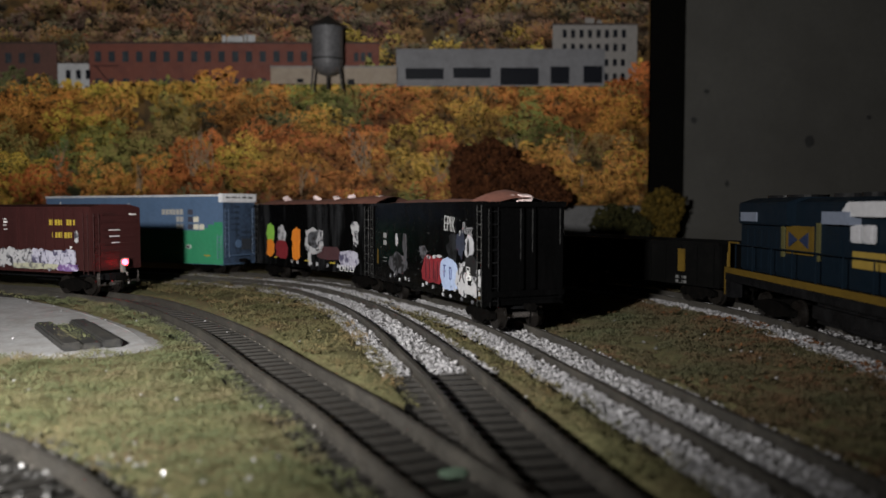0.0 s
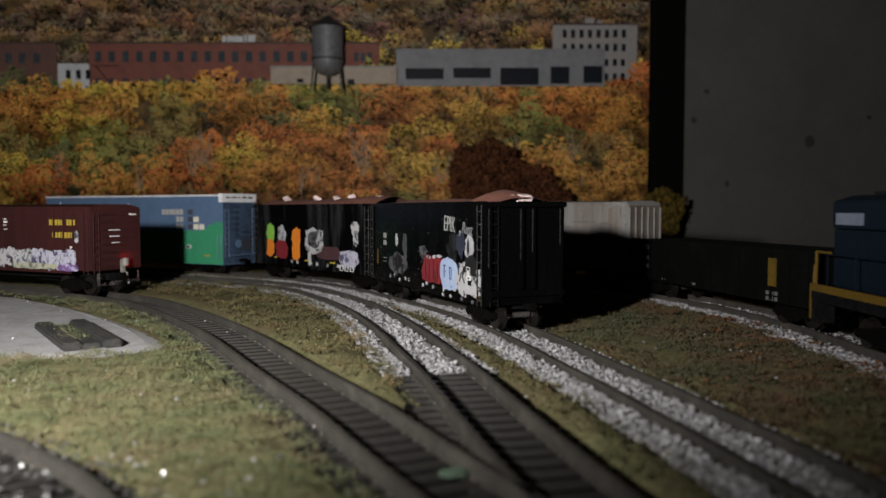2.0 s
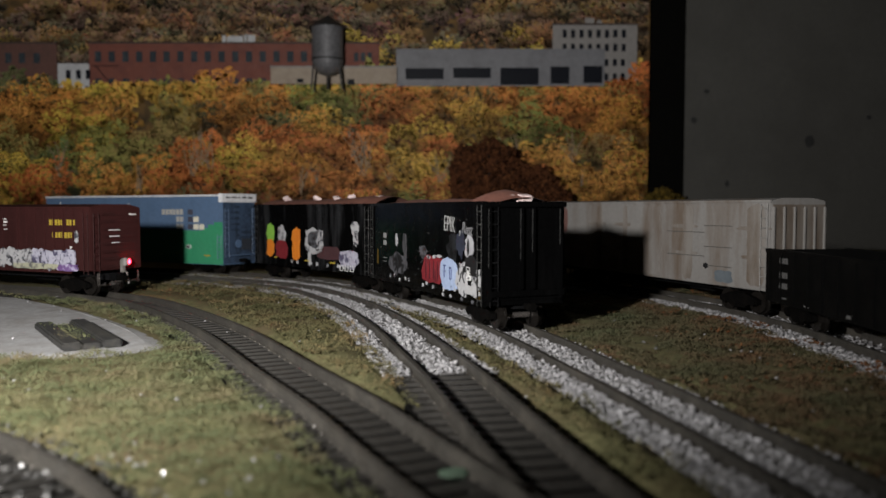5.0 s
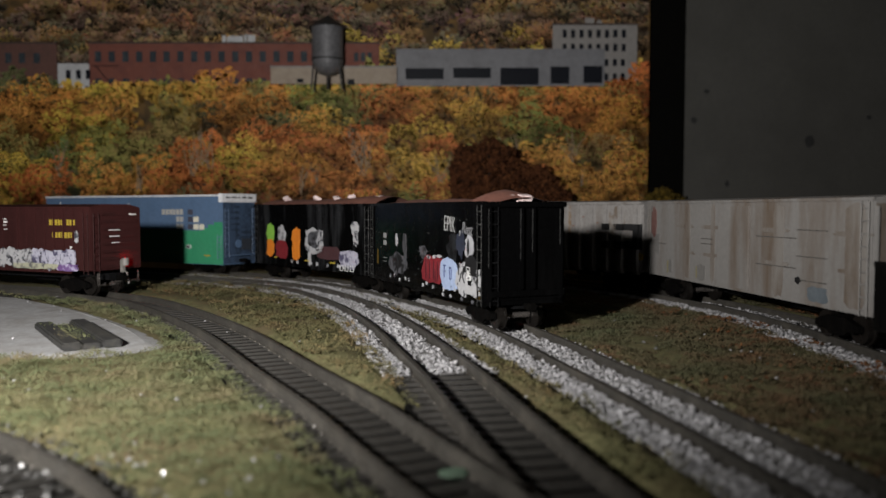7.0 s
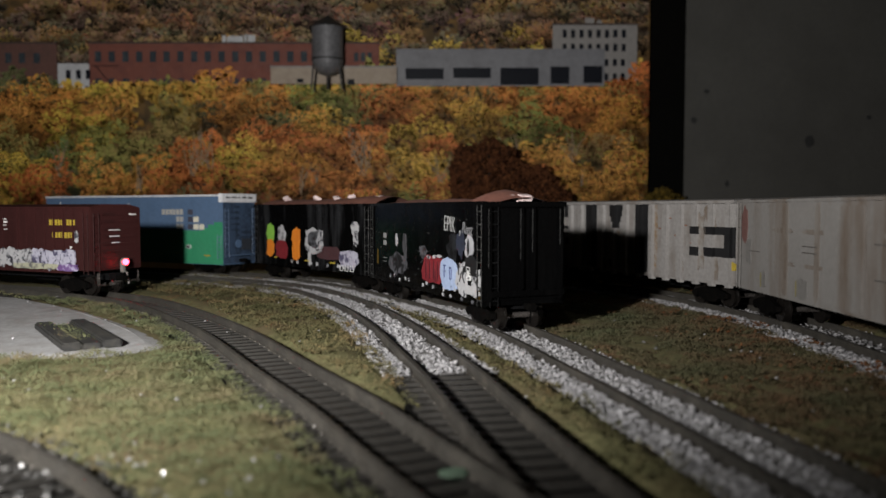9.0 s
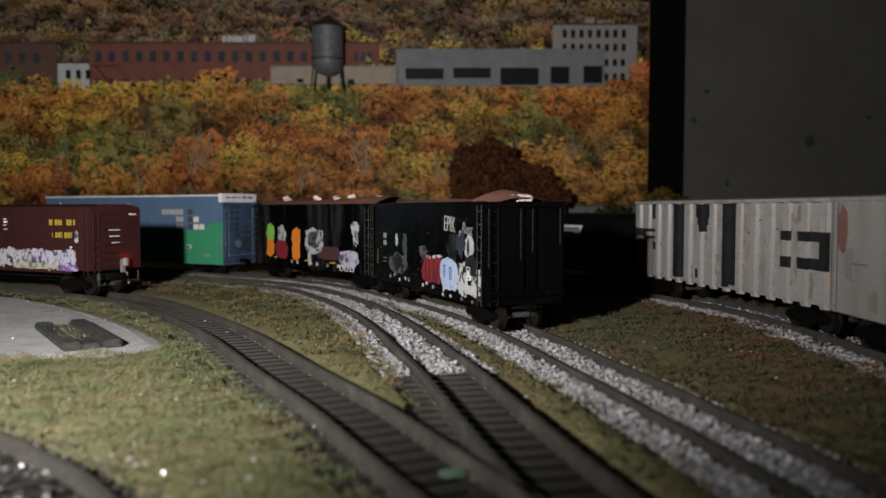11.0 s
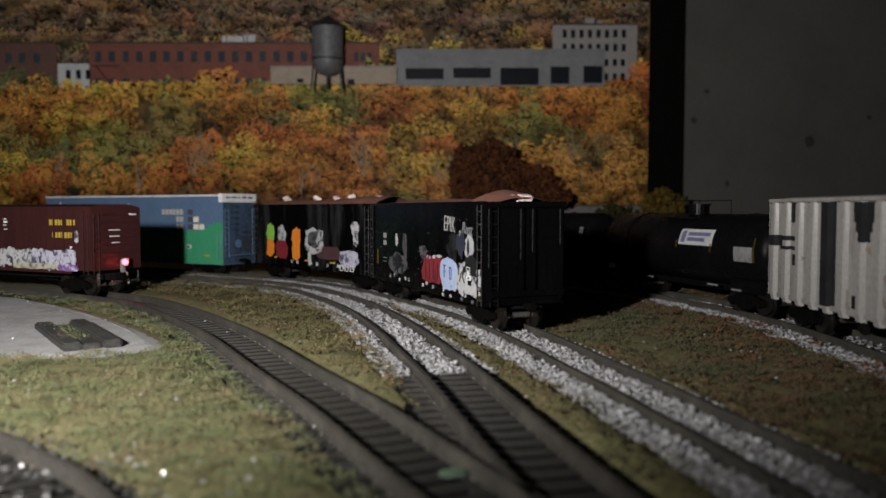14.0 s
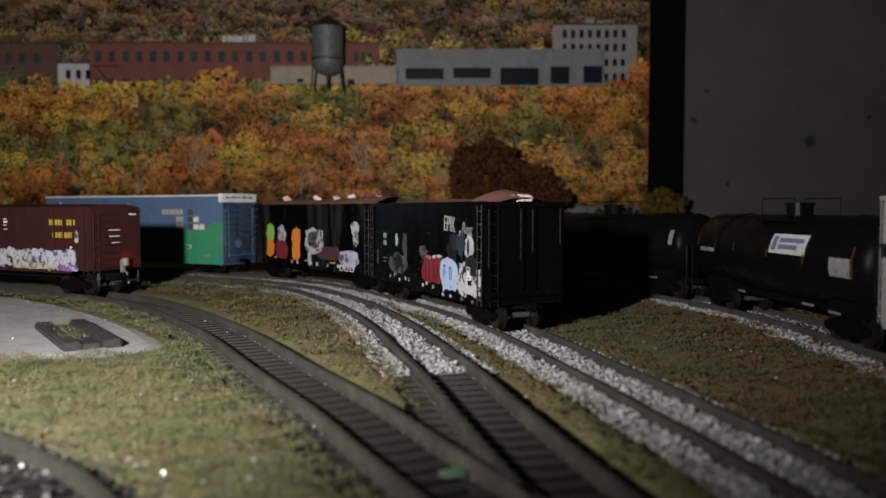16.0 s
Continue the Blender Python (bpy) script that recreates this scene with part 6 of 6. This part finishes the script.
def locomotive():
    car = thing("locomotive", "dark blue and yellow diesel locomotive with a pale roof panel", "locomotive", "moving train")
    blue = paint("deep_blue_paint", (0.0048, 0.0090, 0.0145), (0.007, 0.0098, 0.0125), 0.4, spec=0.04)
    grey = paint("blue_grey_grille", (0.115, 0.135, 0.18), (0.085, 0.10, 0.13))
    pale = paint("dull_white_paint", (0.34, 0.34, 0.36), (0.24, 0.24, 0.25))
    L, w = 0.222, 0.0170
    r = -L / 2
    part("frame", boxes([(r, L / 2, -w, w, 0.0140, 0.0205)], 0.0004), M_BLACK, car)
    part("sill_stripe", boxes([(r, L / 2, -w - 0.0004, -w + 0.0006, 0.0180, 0.0208), (r, L / 2, w - 0.0006, w + 0.0004, 0.0180, 0.0208)]), P_DIM_YELLOW, car, "yellow sill stripe")
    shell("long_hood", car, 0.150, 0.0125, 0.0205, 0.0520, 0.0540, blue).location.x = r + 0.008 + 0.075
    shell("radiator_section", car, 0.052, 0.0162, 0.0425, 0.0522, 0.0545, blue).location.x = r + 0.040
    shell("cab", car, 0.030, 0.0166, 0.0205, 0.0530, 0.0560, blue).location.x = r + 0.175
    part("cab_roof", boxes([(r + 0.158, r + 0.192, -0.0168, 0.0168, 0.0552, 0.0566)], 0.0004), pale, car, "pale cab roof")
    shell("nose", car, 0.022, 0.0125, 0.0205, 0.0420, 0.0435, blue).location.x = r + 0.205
    y = -0.0128
    side_marks(car, -0.0163, [(r + 0.018, r + 0.036, 0.0438, 0.0480)], grey, "grille", "pale blue-grey radiator grille", 0.0006)
    side_marks(car, y, [(r + 0.096, r + 0.116, 0.0438, 0.0485)], grey, "grille", "pale blue-grey grille", 0.0040)
    part("inertial_hatch", prism([(r + 0.108, 0.0468), (r + 0.114, 0.0520), (r + 0.150, 0.0520), (r + 0.150, 0.0468)], -0.0165, -0.0160), pale, car, "white slanted panel")
    side_marks(car, y, [(r + 0.059, r + 0.082, 0.0308, 0.0425)], P_DIM_YELLOW, "emblem", "yellow emblem panel with dark shapes", 0.0006)
    bl = paint("navy_emblem", (0.012, 0.02, 0.05))
    part("emblem_shape", prism([(r + 0.0620, 0.0335), (r + 0.0700, 0.0368), (r + 0.0620, 0.0400)], y - 0.0009, y), bl, car)
    part("emblem_shape", prism([(r + 0.0790, 0.0335), (r + 0.0715, 0.0368), (r + 0.0790, 0.0400)], y - 0.0009, y), bl, car)
    olive = paint("olive_edge", (0.06, 0.055, 0.02))
    for x in (r + 0.054, r + 0.085):
        side_marks(car, y, [(x, x + 0.0025, 0.0290, 0.0440)], olive, "emblem_edge", proud=0.0005)
    side_marks(car, y, [(r + 0.112, r + 0.135, 0.0285, 0.0345)], paint("dull_ochre", (0.22, 0.15, 0.03)), "emblem", proud=0.0005)
    part("number_light", boxes([(r + 0.113, r + 0.119, -0.0150, -0.0125, 0.0375, 0.0440), (r + 0.121, r + 0.127, -0.0150, -0.0125, 0.0375, 0.0440)], 0.0006), pale, car)
    door = part("hood_door", boxes([(-0.0034, 0.0034, -0.0005, 0.0004, 0.0220, 0.0400)], 0.0002), blue, car)
    share("hood_door", door, car, [(r + 0.014 + 0.0078 * i, -0.0126, 0) for i in range(18) if not 6 <= i <= 10 and not 12 <= i <= 15])
    for x in (r + 0.030, r + 0.050, r + 0.085, r + 0.105):
        fan = rod(bmesh.new(), (x, 0, 0.0538), (x, 0, 0.0556), 0.0085 if x < r + 0.06 else 0.006, 20)
        part("roof_fan", fan, M_BLACK, car)
    rows = [((r + 0.001, y2, 0.0205), (r + 0.001, y2, 0.0330)) for y2 in (-0.0155, 0.0155)] + [((r + 0.001, -0.0155, 0.0330), (r + 0.012, -0.0155, 0.0330))] + [((r - 0.002, -0.0155, 0.0090), (r + 0.001, -0.0160, 0.0280))]
    for rail in (rows[:1] + rows[2:], rows[1:2]):
        part("end_handrail", rods(rail, 0.00055), P_DIM_YELLOW, car, "yellow end handrail")
    rows = [((r + 0.012 + 0.02 * i, -0.0165, 0.0205), (r + 0.012 + 0.02 * i, -0.0165, 0.0325)) for i in range(8)] + [((r + 0.012, -0.0165, 0.0325), (r + 0.152, -0.0165, 0.0325))]
    part("side_handrail", rods(rows, 0.0003), blue, car)
    for y0 in (-0.0168, 0.0110):
        part("step_well", boxes([(r - 0.0005, r + 0.007, y0, y0 + 0.0058, 0.0060, 0.0140)]), M_BLACK, car)
    part("step_edge", boxes([(r - 0.0009, r + 0.0004, -0.0171, -0.0150, 0.0070, 0.0205)]), P_DIM_YELLOW, car, "yellow step edge")
    part("fuel_tank", boxes([(-0.026, 0.026, -0.0150, 0.0150, 0.0050, 0.0140)], 0.002), M_BLACK, car)
    for s in (-1, 1):
        truck(car, s * 0.066, 0.034)
        coupler(car, s * L / 2, s)
    return car


gon_near = hopper_gon(car_pose(LINE_B, 0.4555, 0.053), 0)
gon_far = hopper_gon(car_pose(LINE_B, 0.6205, 0.053), 1)
blue_car = box_blue(car_pose(LINE_B, 0.836, 0.072))
red_car, marker = box_red(car_pose(LINE_A, 0.6630, 0.063))
TRAIN = [(locomotive(), 0.0321, 0.070), (low_gon(), -0.1687, 0.060), (white_smooth(), -0.3613, 0.069), (white_ribbed(), -0.5535, 0.062),
         (tank_car(), -0.7280, 0.055), (tank_car(False), -0.8945, 0.055)]
SPEED = 0.0436


def green_scrap():
    bm = bmesh.new()
    bmesh.ops.create_icosphere(bm, subdivisions=2, radius=1)
    for v in bm.verts:
        v.co = Vector((v.co.x * 0.0032, v.co.y * 0.0022, max(-0.3, v.co.z) * 0.0013)) * (1 + 0.3 * noise.noise(v.co * 2))
    o = part("foam_scrap", bm, surface("mint_foam", (0.045, 0.075, 0.05), (0.025, 0.035, 0.025), 0.9), None)
    o.location = (0.0022, 0.1549, -0.0031)
    tagged(o, "small scrap of mint-green foam on the ties", "scrap")


green_scrap()


def motions():
    """The train rolls at an even pace; the marker drum turns its lens to the front at each flash."""
    for car, s0, half in TRAIN:
        rows = []
        for k in range(33):
            t = k * 0.5
            a, b = main_line(s0 + SPEED * t + half), main_line(s0 + SPEED * t - half)
            c, d = (a + b) / 2, a - b
            rows.append((t, pose(c[0], c[1], 0, 0, 0, math.degrees(math.atan2(d[1], d[0])))))
        walk(car, rows)
    at = marker.location.copy()
    rows = []
    for k in range(-1, 12):
        t = 2.40 + 1.280 * (k - 1)
        for dt, turn in ((0.0, 133), (0.034, 73), (0.067, 13), (0.090, -47), (0.26, -47), (0.28, 36), (0.30, 118), (0.32, 133)):
            if 0.0 <= t + dt <= 16.0:
                rows.append((t + dt, pose(*at, 0, 0, turn)))
    rows = [(0.0, pose(*at, 0, 0, -47)), *rows, (16.0, pose(*at, 0, 0, 133))]
    walk(marker, rows)


motions()
